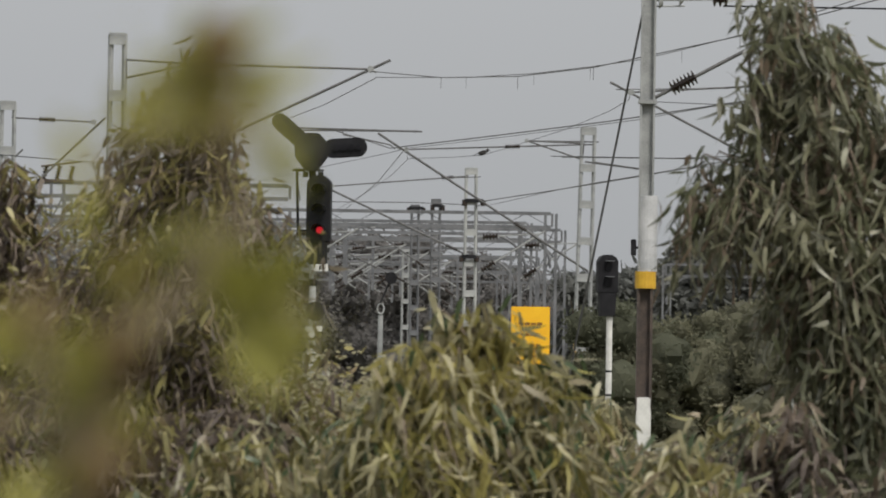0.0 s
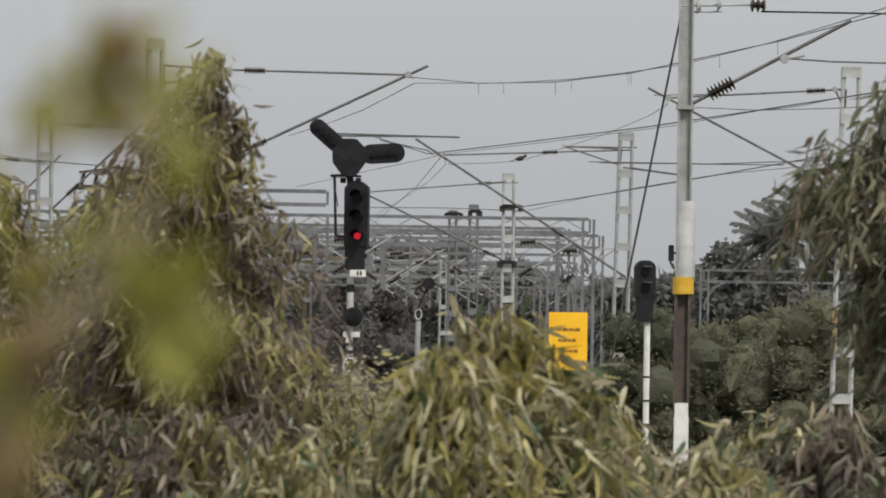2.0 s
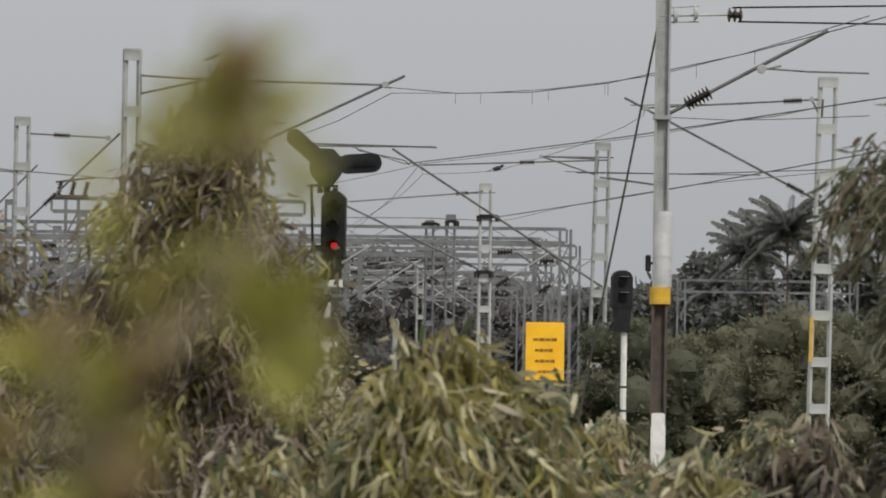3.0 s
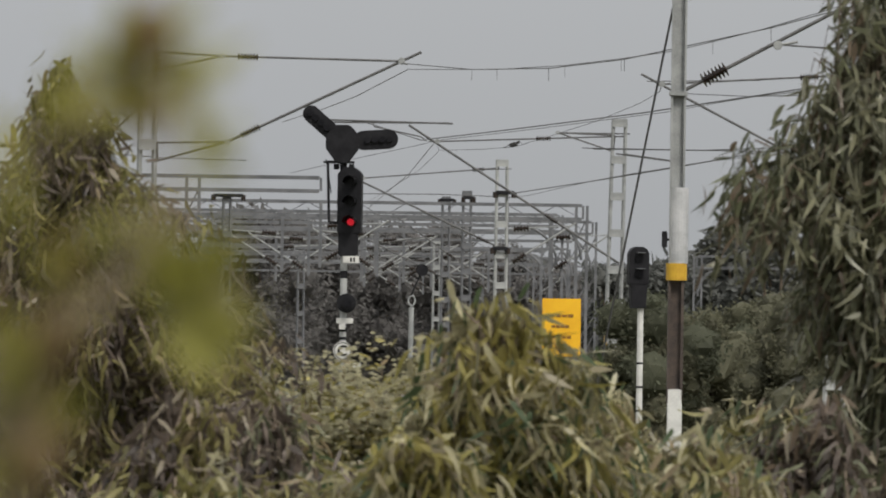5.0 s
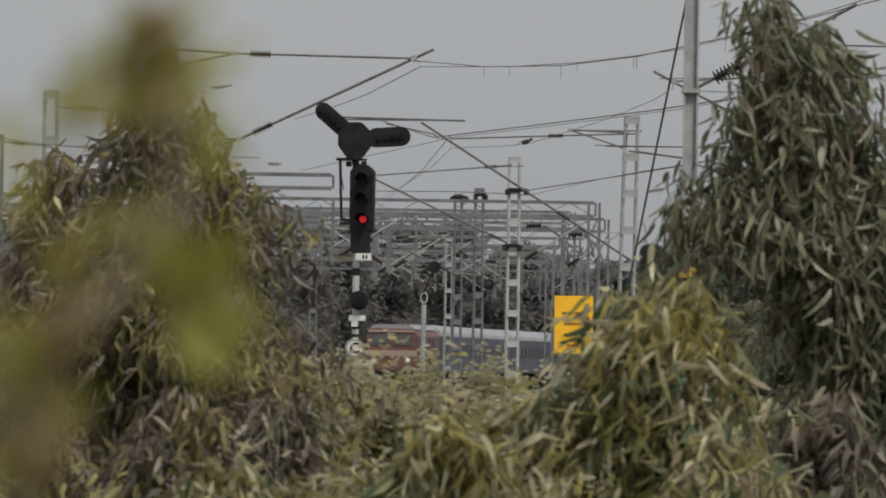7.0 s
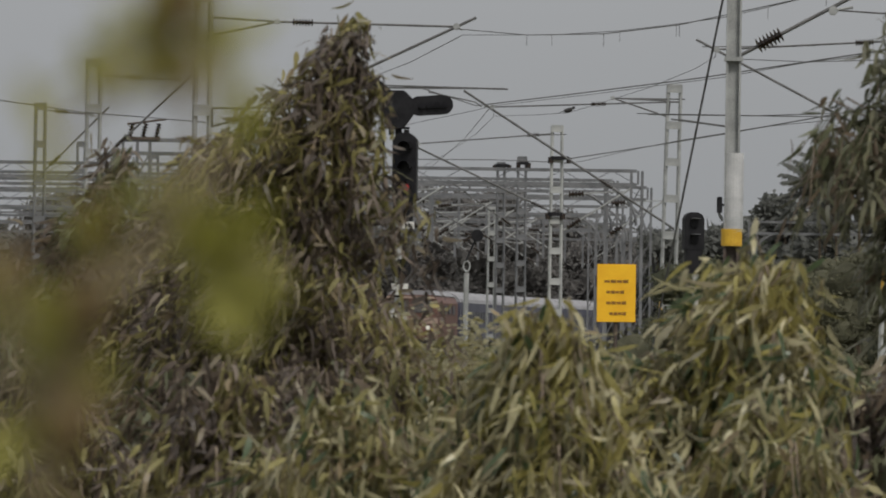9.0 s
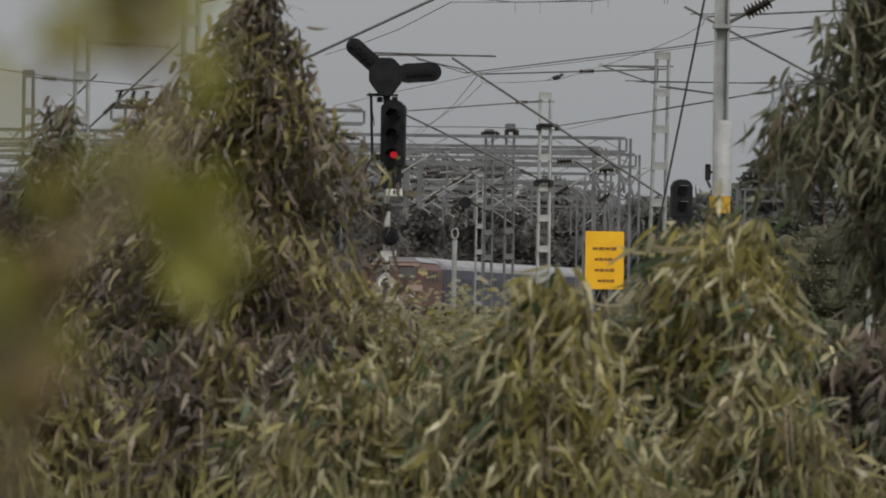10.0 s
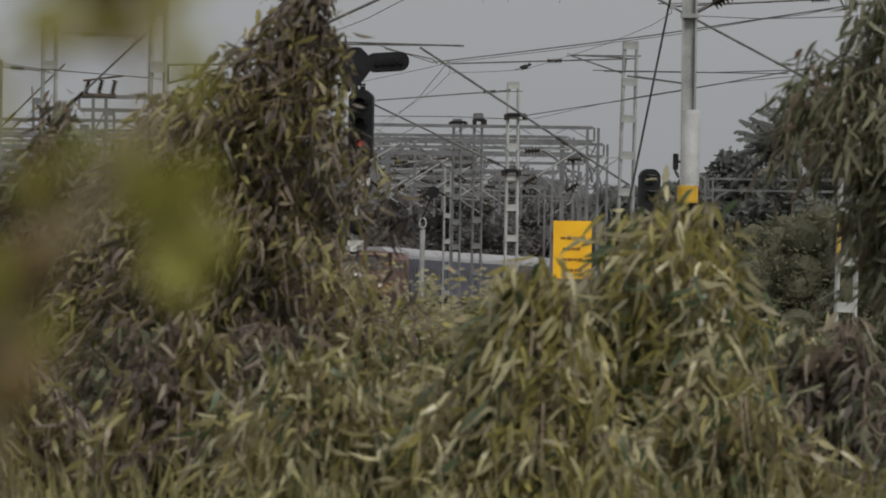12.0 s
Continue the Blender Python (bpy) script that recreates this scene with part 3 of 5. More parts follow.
cantilever((-0.358, 300.0, 6.25), (-0.361, 300.0, 6.508), (-0.34, 300.0, 5.06), (-3.184, 300.0, 6.725), (-3.706, 300.0, 7.079), 0.6)
cantilever((-10.347, 166.0, 7.171), (-10.259, 166.0, 8.031), (-10.282, 166.0, 5.741), (-8.183, 166.0, 7.947), (-7.884, 166.0, 8.066), 0.7)
cantilever((-14.202, 200.0, 7.941), (-14.155, 200.0, 8.287), (-14.125, 200.0, 6.218), (-12.515, 200.0, 8.139), (-12.001, 200.0, 8.388), 0.5)
cantilever((3.365, 97.0, 5.789), (3.481, 97.0, 6.435), (3.499, 97.0, 5.783), (4.877, 97.0, 6.472), (5.855, 97.0, 7.056), 0.3, False, ins_r=0.115)


def standoff(a, b, c):
    """Two slanting rods that carry a bracket's insulator clear of the mast."""
    o = Vector(a)
    t = thing("standoff_bracket", o, "pair of thin steel rods meeting away from the mast", "bracket arm", "stand-off brackets")
    for p in (a, c):
        bm = bmesh.new()
        rod(bm, Vector(p) - o, Vector(b) - o, 0.022)
        part("rod", bm, WIRE, t)
    bm = bmesh.new()
    rod(bm, (0.02, 0, 0), Vector(c) - o + Vector((0.02, 0, 0)), 0.03)
    part("hinge_post", bm, WIRE, t, "dark hinge post")
    bm = bmesh.new()
    disc(bm, Vector(b) - o, (0, 1, 0), 0.06, 0.07, 10)
    part("clamp", bm, STEEL, t)


# stand-off brackets on the masts
standoff((-5.764, 129.0, 7.775), (-4.450, 129.0, 7.705), (-5.759, 129.0, 7.408))
standoff((-5.736, 129.0, 5.983), (-4.335, 129.0, 6.015), (-5.731, 129.0, 5.616))
standoff((4.682, 184.0, 8.241), (3.095, 184.0, 8.297), (4.641, 184.0, 7.796))
standoff((8.635, 145.0, 8.231), (8.410, 145.0, 8.228), (8.616, 145.0, 7.830))

# wires
wire([(-0.796, 129.0, 7.496), (0.909, 122.0, 7.201), (2.082, 117.0, 7.060), (2.957, 112.0, 6.957), (3.688, 108.0, 6.899), (4.195, 104.0, 6.865), (4.694, 98.0, 6.758), (5.236, 92.0, 6.701), (5.730, 86.0, 6.641)], 0.007, droppers=((0.14, 0.2), (0.25, 0.2), (0.375, 0.22), (0.5, 0.2), (0.625, 0.2)))
wire([(-0.796, 129.0, 7.496), (-2.107, 150.0, 7.817), (-3.166, 165.0, 8.098), (-4.788, 190.0, 8.705)], 0.01)
wire([(-3.263, 150.0, 7.282), (0.127, 150.0, 7.229)], 0.022)
wire([(-1.684, 150.0, 7.254), (-1.683, 150.0, 7.137), (-0.606, 150.0, 6.920), (-0.475, 150.0, 6.818)], 0.016)
wire([(-4.893, 205.0, 7.672), (-2.413, 190.0, 7.734), (-0.763, 186.0, 7.966), (-0.281, 184.0, 8.031), (0.954, 178.0, 7.978), (2.347, 168.0, 7.814), (3.499, 155.0, 7.527), (4.733, 142.0, 7.248), (5.521, 137.0, 7.235), (6.021, 130.0, 7.093), (6.543, 125.0, 6.979), (7.107, 120.0, 6.942), (7.682, 115.0, 6.871)], 0.0085)
wire([(-0.181, 184.0, 7.747), (0.992, 184.0, 7.796), (1.864, 184.0, 7.872), (2.547, 182.0, 8.018), (3.973, 176.0, 8.315), (4.709, 160.0, 8.176), (4.799, 148.0, 7.958), (4.712, 145.0, 7.979)], 0.008)
wire([(-0.280, 184.0, 7.983), (-0.229, 184.0, 7.730), (-0.830, 205.0, 7.855), (-1.775, 225.0, 7.871), (-3.019, 250.0, 7.948)], 0.008)
wire([(-2.916, 225.0, 7.590), (-0.200, 225.0, 7.611), (2.226, 225.0, 7.550)], 0.016)
wire([(2.036, 219.0, 7.343), (2.541, 205.0, 7.074), (3.299, 188.0, 6.861), (3.973, 175.0, 6.707), (4.625, 166.0, 6.614), (5.311, 160.0, 6.584), (6.132, 155.0, 6.609), (6.874, 148.0, 6.500), (8.070, 140.0, 6.404), (8.970, 134.0, 6.355)], 0.0085)
wire([(3.566, 160.0, 7.034), (7.296, 145.0, 6.534)], 0.012)
wire([(4.313, 160.0, 6.920), (5.571, 160.0, 6.760)], 0.026)
wire([(5.459, 150.0, 7.994), (6.762, 146.0, 7.782), (8.046, 142.0, 7.671), (9.223, 138.0, 7.580)], 0.01)
wire([(4.858, 97.0, 6.483), (5.570, 97.0, 6.443), (6.474, 97.0, 6.431)], 0.014)
wire([(4.429, 97.0, 7.377), (8.442, 97.0, 7.479)], 0.014)
wire([(4.516, 97.0, 7.17), (8.446, 97.0, 7.161)], 0.014)
wire([(-12.756, 150.0, 6.971), (-9.646, 150.0, 6.565), (-7.411, 170.0, 6.986), (-6.131, 200.0, 7.889)], 0.012)


def tension_set():
    """Disc insulators and twin wires that tie the wire to the mast."""
    o = Vector((3.469, 97.0, 7.238))
    t = thing("tension_insulator", o, "steel plates with two pale disc insulators and a dark strain insulator", "insulator")
    for p in ((3.595, 97.0, 7.24), (3.895, 97.0, 7.286)):
        bm = bmesh.new()
        disc(bm, Vector(p) - o, (1, 0, 0), 0.13, 0.06, 16, 0.07)
        part("disc", bm, STEEL, t, "grey glazed disc")
    bm = bmesh.new()
    rod(bm, (-0.1, 0, 0), Vector((4.364, 97.0, 7.268)) - o, 0.016)
    rod(bm, (0, 0, -0.09), Vector((3.947, 97.0, 7.161)) - o, 0.012)
    rod(bm, (0, 0, 0.12), Vector((3.944, 97.0, 7.395)) - o, 0.010)
    part("tie_rod", bm, STEEL, t)
    bm = bmesh.new()
    insulator(bm, Vector((4.355, 97.0, 7.268)) - o, Vector((4.606, 97.0, 7.263)) - o, 0.11, 3)
    part("strain_insulator", bm, CERAMIC, t, "dark strain insulator")


tension_set()
wire([(-0.914, 129.0, 7.614), (0.441, 122.0, 7.192), (1.764, 115.0, 6.911), (2.902, 108.0, 6.755), (4.822, 98.0, 6.783), (6.899, 88.0, 6.975)], 0.009, droppers=((0.2, 0.2), (0.4, 0.22), (0.6, 0.2), (0.8, 0.2)))
wire([(-3.189, 150.0, 7.217), (0.044, 150.0, 7.239)], 0.02)
wire([(-2.149, 170.0, 7.987), (-0.657, 165.0, 7.365), (1.517, 155.0, 7.302), (4.14, 140.0, 7.141), (6.081, 130.0, 7.115), (9.275, 118.0, 7.231)], 0.014)
wire([(-2.05, 190.0, 7.139), (0.866, 184.0, 7.212), (1.817, 184.0, 7.258)], 0.012)
wire([(1.907, 184.0, 6.577), (3.909, 165.0, 6.437), (5.037, 150.0, 6.265), (7.145, 135.0, 6.303), (9.446, 120.0, 6.396)], 0.014)
wire([(3.15, 184.0, 8.293), (5.133, 184.0, 8.291)], 0.02)
wire([(3.297, 160.0, 7.056), (5.871, 150.0, 6.705), (9.34, 140.0, 6.542)], 0.012)
wire([(4.126, 160.0, 6.93), (5.37, 160.0, 6.783)], 0.022)
wire([(4.403, 145.0, 8.041), (6.902, 145.0, 8.103)], 0.012)
wire([(4.429, 97.0, 7.377), (8.442, 97.0, 7.479)], 0.014)
wire([(4.516, 97.0, 7.17), (8.446, 97.0, 7.161)], 0.014)
wire([(-0.31, 170.0, 7.502), (-1.126, 200.0, 7.583), (-3.234, 260.0, 7.828)], 0.01)
wire([(-12.756, 150.0, 6.971), (-9.646, 150.0, 6.565), (-7.411, 170.0, 6.986), (-6.131, 200.0, 7.889)], 0.012)


def bird(at):
    t = thing("bird", at, "small dark bird perched on an overhead wire", "bird")
    for name, r, p, k in (("body", 0.075, (0, 0, 0.08), (1.7, 0.8, 0.9)), ("head", 0.05, (0.13, 0, 0.15), (1, 0.9, 0.95))):
        bm = bmesh.new()
        bmesh.ops.create_icosphere(bm, subdivisions=2, radius=r, matrix=pose(*p, 0, -18, 0) @ Matrix.Diagonal((*k, 1)))
        part(name, bm, FEATHER, t)
    bm = bmesh.new()
    rod(bm, (0.16, 0, 0.15), (0.22, 0, 0.14), 0.014, 6, 0.002)
    part("beak", bm, BLACK, t)
    bm = bmesh.new()
    box(bm, 0.2, 0.06, 0.015, pose(-0.2, 0, 0.03, 0, -25, 0))
    part("tail", bm, FEATHER, t)
    for y in (-0.055, 0.055):
        bm = bmesh.new()
        box(bm, 0.19, 0.015, 0.07, pose(-0.04, y, 0.09, 0, -18, 0))
        part("wing", bm, FEATHER, t, "", 0.006)


bird((1.871, 184.0, 7.86))


# ---- portals over the far tracks ----
def portal(x0, x1, d, ztop, label="grey steel portal of braced booms over the tracks", depth=0.55, knees=True, braced=True, legs=None):
    t = thing("portal", (x0, d, 0), label, "portal", "portals over the tracks")
    w = x1 - x0
    for z in (ztop, ztop - depth):
        bm = bmesh.new()
        box(bm, w, 0.12, 0.12, pose(w / 2, 0, z))
        part("chord", bm, PORTAL, t)
    n = max(4, int(w / 0.9)) if braced else 0
    if braced:
        pair = []
        for k in (1, -1):
            bm = bmesh.new()
            rod(bm, (-w / n / 2, 0, -k * depth / 2), (w / n / 2, 0, k * depth / 2), 0.014, 4)
            me = bpy.data.meshes.new("brace")
            bm.to_mesh(me)
            bm.free()
            me.materials.append(PORTAL)
            pair.append(me)
        for i in range(n):
            shared("brace", pair[i % 2], t, pose(w * (i + 0.5) / n, 0, ztop - depth / 2))
    for x in (0.0, w):
        bm = bmesh.new()
        box(bm, 0.08, 0.09, depth, pose(x + (0.05 if x else -0.05), 0, ztop - depth / 2))
        part("end_plate", bm, PORTAL, t)
    for x, s in legs or ((0, 1), (w, -1)):
        bm = bmesh.new()
        for dx in (-0.2, 0.2):
            box(bm, 0.1, 0.14, ztop, pose(x + dx, 0, ztop / 2))
        for i in range(int(ztop / 0.8)):
            rod(bm, (x - 0.2, 0, i * 0.8), (x + 0.2, 0, i * 0.8 + 0.8), 0.025, 4)
        part("column", bm, PORTAL, t)
        if knees:
            bm = bmesh.new()
            k = 7
            arc = [(x + s * 1.5 * (1 - math.cos(math.pi / 2 * i / k)), 0, ztop - depth - 1.5 + 1.5 * math.sin(math.pi / 2 * i / k)) for i in range(k + 1)]
            tube(bm, arc, 0.06, 6)
            part("knee_brace", bm, PORTAL, t)
    return t


portal(-11.907, -4.018, 207, 7.592, depth=0.42, knees=False, braced=False, legs=((0.6, 1), (3.9, -1)))
FAR_SIDE = [(240, 20.7, 25.3, 0.5), (258, 17.0, 23.8, 0.45), (272, 22.2, 22.8, 0.5), (296, 19.3, 21.3, 0.45), (325, 15.3, 19.8, 0.5), (352, 18.4, 18.6, 0.5), (385, 14.0, 17.6, 0.5), (430, 27.8, 16.0, 0.55)]
for d, x1, top, depth in FAR_SIDE:
    portal(-0.0934 * d, x1 * d / 1000, d, 1.6 + top * d / 1000, depth=depth)
portal(13.25, 22.295, 344, 7.734, depth=0.6)
portal(9.545, 24.028, 400, 8.112, depth=0.6)


def drop_bracket(x, d, ztop, side):
    """A post hung from a portal boom with a slanting arm and dark insulators."""
    t = thing("drop_bracket", (x, d, ztop), "grey post hung from a portal with arm and dark insulators", "bracket arm", "hung brackets of the overhead line")
    bm = bmesh.new()
    box(bm, 0.12, 0.12, 2.4, pose(0, -0.12, -1.2))
    part("post", bm, PORTAL, t)
    lo, hi, tip = Vector((side * 0.08, -0.12, -2.2)), Vector((side * 0.08, -0.12, -0.9)), Vector((side * 2.3, -0.12, -0.75))
    bm = bmesh.new()
    rod(bm, lo, tip + Vector((side * 0.2, 0, 0.1)), 0.035, 6)
    part("bracket_tube", bm, STEEL, t)
    bm = bmesh.new()
    rod(bm, hi, tip, 0.025, 6)
    part("top_stay", bm, STEEL, t)
    for a, b in ((lo, tip), (hi, tip)):
        bm = bmesh.new()
        v = (b - a).normalized()
        insulator(bm, a + v * 0.15, a + v * 0.75, 0.13, 5)
        part("insulator", bm, CERAMIC, t, "dark ribbed insulator")


BR = random.Random(11)
for k in range(20):
    d, x1, top, depth = FAR_SIDE[k % 8]
    x = (-60.0, -26.5, -10.2, -5.0, -2.0, 5.3, 10.1, 14.4, -19.7, -12.8)[k % 10] + BR.uniform(-2.2, 2.2)
    drop_bracket(x * d / 1000, d, 1.6 + top * d / 1000, BR.choice((-1, -1, 1)))


# ---- the train ----
def loco(m):
    t = thing("locomotive", (0, 0, 0), "maroon electric locomotive with cream band and grey roof", "locomotive")
    t.matrix_world = m
    L, W = 16.5, 3.05
    bm = bmesh.new()
    pts = [(-W / 2, 1.1), (W / 2, 1.1), (W / 2, 3.2), (W / 2 - 0.2, 3.6), (-W / 2 + 0.2, 3.6), (-W / 2, 3.2)]
    outline(bm, pts, L)
    part("body", bm, LOCO, t, "maroon body", 0.08)
    bm = bmesh.new()
    outline(bm, [(-W / 2 + 0.12, 3.58), (W / 2 - 0.12, 3.58), (W / 2 - 0.5, 3.86), (-W / 2 + 0.5, 3.86)], L - 0.5, pose(0, 0.25, 0))
    part("roof", bm, ROOF, t, "grey roof", 0.03)
    for x in (-0.68, 0.68):
        bm = bmesh.new()
        box(bm, 1.1, 0.06, 0.72, pose(x, -0.02, 2.95))
        part("windscreen", bm, SCREEN, t, "windscreen with sky reflection put into its grey", 0.03)
    bm = bmesh.new()
    box(bm, W + 0.03, 0.06, 0.34, pose(0, -0.03, 2.15))
    part("stripe", bm, CREAM, t, "cream band")
    bm = bmesh.new()
    box(bm, W - 0.3, 0.06, 0.12, pose(0, -0.03, 3.46))
    part("stripe", bm, CREAM, t, "cream band over the windscreens")
    for x in (-1.0, 1.0):
        bm = bmesh.new()
        disc(bm, (x, -0.06, 1.75), (0, 1, 0), 0.13, 0.08, 16)
        part("headlight", bm, HEADLAMP, t, "lit headlight")
    bm = bmesh.new()
    box(bm, 2.7, 0.4, 0.75, pose(0, 0.15, 0.72))
    part("buffer_beam", bm, BLACK, t, "black buffer beam and rail guard", 0.03)
    for i in range(4):
        bm = bmesh.new()
        box(bm, 0.06, 2.0, 0.5, pose(W / 2 + 0.01, 3 + i * 3.2, 2.8))
        part("side_louvre", bm, PANE, t, "dark side louvre")
    for y in (3.5, 13.0):
        bm = bmesh.new()
        for k in (-1.6, 0, 1.6):
            for x in (-0.8, 0.8):
                disc(bm, (x, y + k, 0.5), (1, 0, 0), 0.5, 0.13, 18)
        box(bm, 2.2, 4.6, 0.5, pose(0, y, 0.75))
        part("bogie", bm, BLACK, t, "dark bogie")
    bm = bmesh.new()
    rod(bm, (-0.5, 11, 3.85), (-0.1, 12.3, 4.02), 0.03, 6)
    rod(bm, (0.5, 11, 3.85), (0.1, 12.3, 4.02), 0.03, 6)
    rod(bm, (0, 12.3, 4.02), (0, 11.2, 4.12), 0.03, 6)
    rod(bm, (-0.7, 11.2, 4.12), (0.7, 11.2, 4.12), 0.03, 6)
    part("pantograph", bm, RUST, t, "folded pantograph")
    return t


def coach(m):
    t = thing("railway_coach", (0, 0, 0), "dull dark blue passenger coach with light grey roof", "coach", "coaches of the train")
    t.matrix_world = m
    L, W = 21.8, 3.2
    bm = bmesh.new()
    outline(bm, [(-W / 2, 1.0), (W / 2, 1.0), (W / 2, 3.3), (-W / 2, 3.3)], L)
    part("body", bm, BLUE, t, "dark blue body", 0.04)
    bm = bmesh.new()
    arc = [(W / 2 * math.cos(math.pi * i / 10) * 1.0, 3.29 + 0.72 * math.sin(math.pi * i / 10)) for i in range(11)]
    outline(bm, arc, L)
    part("roof", bm, ROOF, t, "light grey curved roof")
    bm = bmesh.new()
    box(bm, 0.05, 1.3, 0.62)
    w0 = part("window", bm, PANE, t)
    w0.matrix_basis = pose(W / 2 + 0.01, 2.2, 2.45)
    for i in range(1, 10):
        shared("window", w0.data, t, pose(W / 2 + 0.01, 2.2 + i * 1.92, 2.45))
    for i in range(10):
        shared("window", w0.data, t, pose(-W / 2 - 0.01, 2.2 + i * 1.92, 2.45))
    for y in (3.2, 18.5):
        bm = bmesh.new()
        for k in (-1.3, 1.3):
            for x in (-0.8, 0.8):
                disc(bm, (x, y + k, 0.46), (1, 0, 0), 0.46, 0.13, 16)
        box(bm, 2.0, 3.4, 0.45, pose(0, y, 0.7))
        part("bogie", bm, BLACK, t, "dark bogie")
    return t


TRAIN_ROWS = [(0.0, 264.0), (1.0, 226.0), (2.0, 188.0), (3.0, 150.0), (4.0, 111.0), (5.0, 74.0), (5.5, 56.5), (6.0, 41.5), (6.5, 30.0), (7.0, 21.5),
              (7.5, 15.0), (8.0, 10.0), (8.5, 6.3), (9.0, 3.7), (9.5, 1.9), (10.0, 0.8), (10.5, 0.2), (11.0, 0.0), (12.0, 0.0)]
CARS = [(loco(Matrix()), 0.0, 16.5)]
first = coach(Matrix())
for k in range(8):
    CARS.append((first if k == 0 else copy_thing(first, Matrix()), 17.4 + 22.4 * k, 21.8))
for s in (-0.84, 0.84):
    bm = bmesh.new()
    ribbon(bm, s, 0.07, RAIL - 0.16, RAIL)
    tagged(link("rail", bm, RUST), "brown steel rail on the ballast", "rail", "rails", "structure")


# ---- plants ----
LEAF_ROWS = ((0.0, 0.15), (0.22, 0.85), (0.48, 1.0), (0.75, 0.7), (1.0, 0.0))
SHORT_ROWS = ((0.0, 0.15), (0.35, 1.0), (0.7, 0.75), (1.0, 0.0))


def leaf(bm, p, way, side, length, width, bend=0.25, mat=0, sickle=0.0, droop=0.0):
    """A narrow leaf of a few strips, bent, curved sideways like a sickle and drawn down by its weight."""
    way, side = way.normalized(), side.normalized()
    up = way.cross(side)
    pull = Vector((0, 0, -droop))
    rows = []
    for f, w in LEAF_ROWS if droop else SHORT_ROWS:
        c = p + way * length * f + (up * bend + side * sickle + pull) * length * f * f
        if w:
            rows.append((bm.verts.new(c - side * width * w / 2), bm.verts.new(c + side * width * w / 2)))
        else:
            rows.append((bm.verts.new(c),))
    for a, b in zip(rows, rows[1:]):
        bm.faces.new((a[0], a[1], b[1], b[0]) if len(b) == 2 else (a[0], a[1], b[0])).material_index = mat


def leaf_mesh(name, mat, rnd):
    bm = bmesh.new()
    leaf(bm, Vector(), Vector((0, 0, -1)), Vector((1, 0, 0)), 0.09, 0.022, rnd.gauss(0, 0.5), 0, rnd.choice((-0.45, 0.4, 0.55)), 0.02)
    me = bpy.data.meshes.new(name)
    bm.to_mesh(me)
    bm.free()
    me.materials.append(mat)
    return me


LEAF_RND = random.Random(3)
LEAF_MESHES = {m: [leaf_mesh("leaf", m, LEAF_RND) for _ in range(3)] for m in (SAGE, OLIVE, DRY, PALELEAF, GREEN, YELLOWISH)}


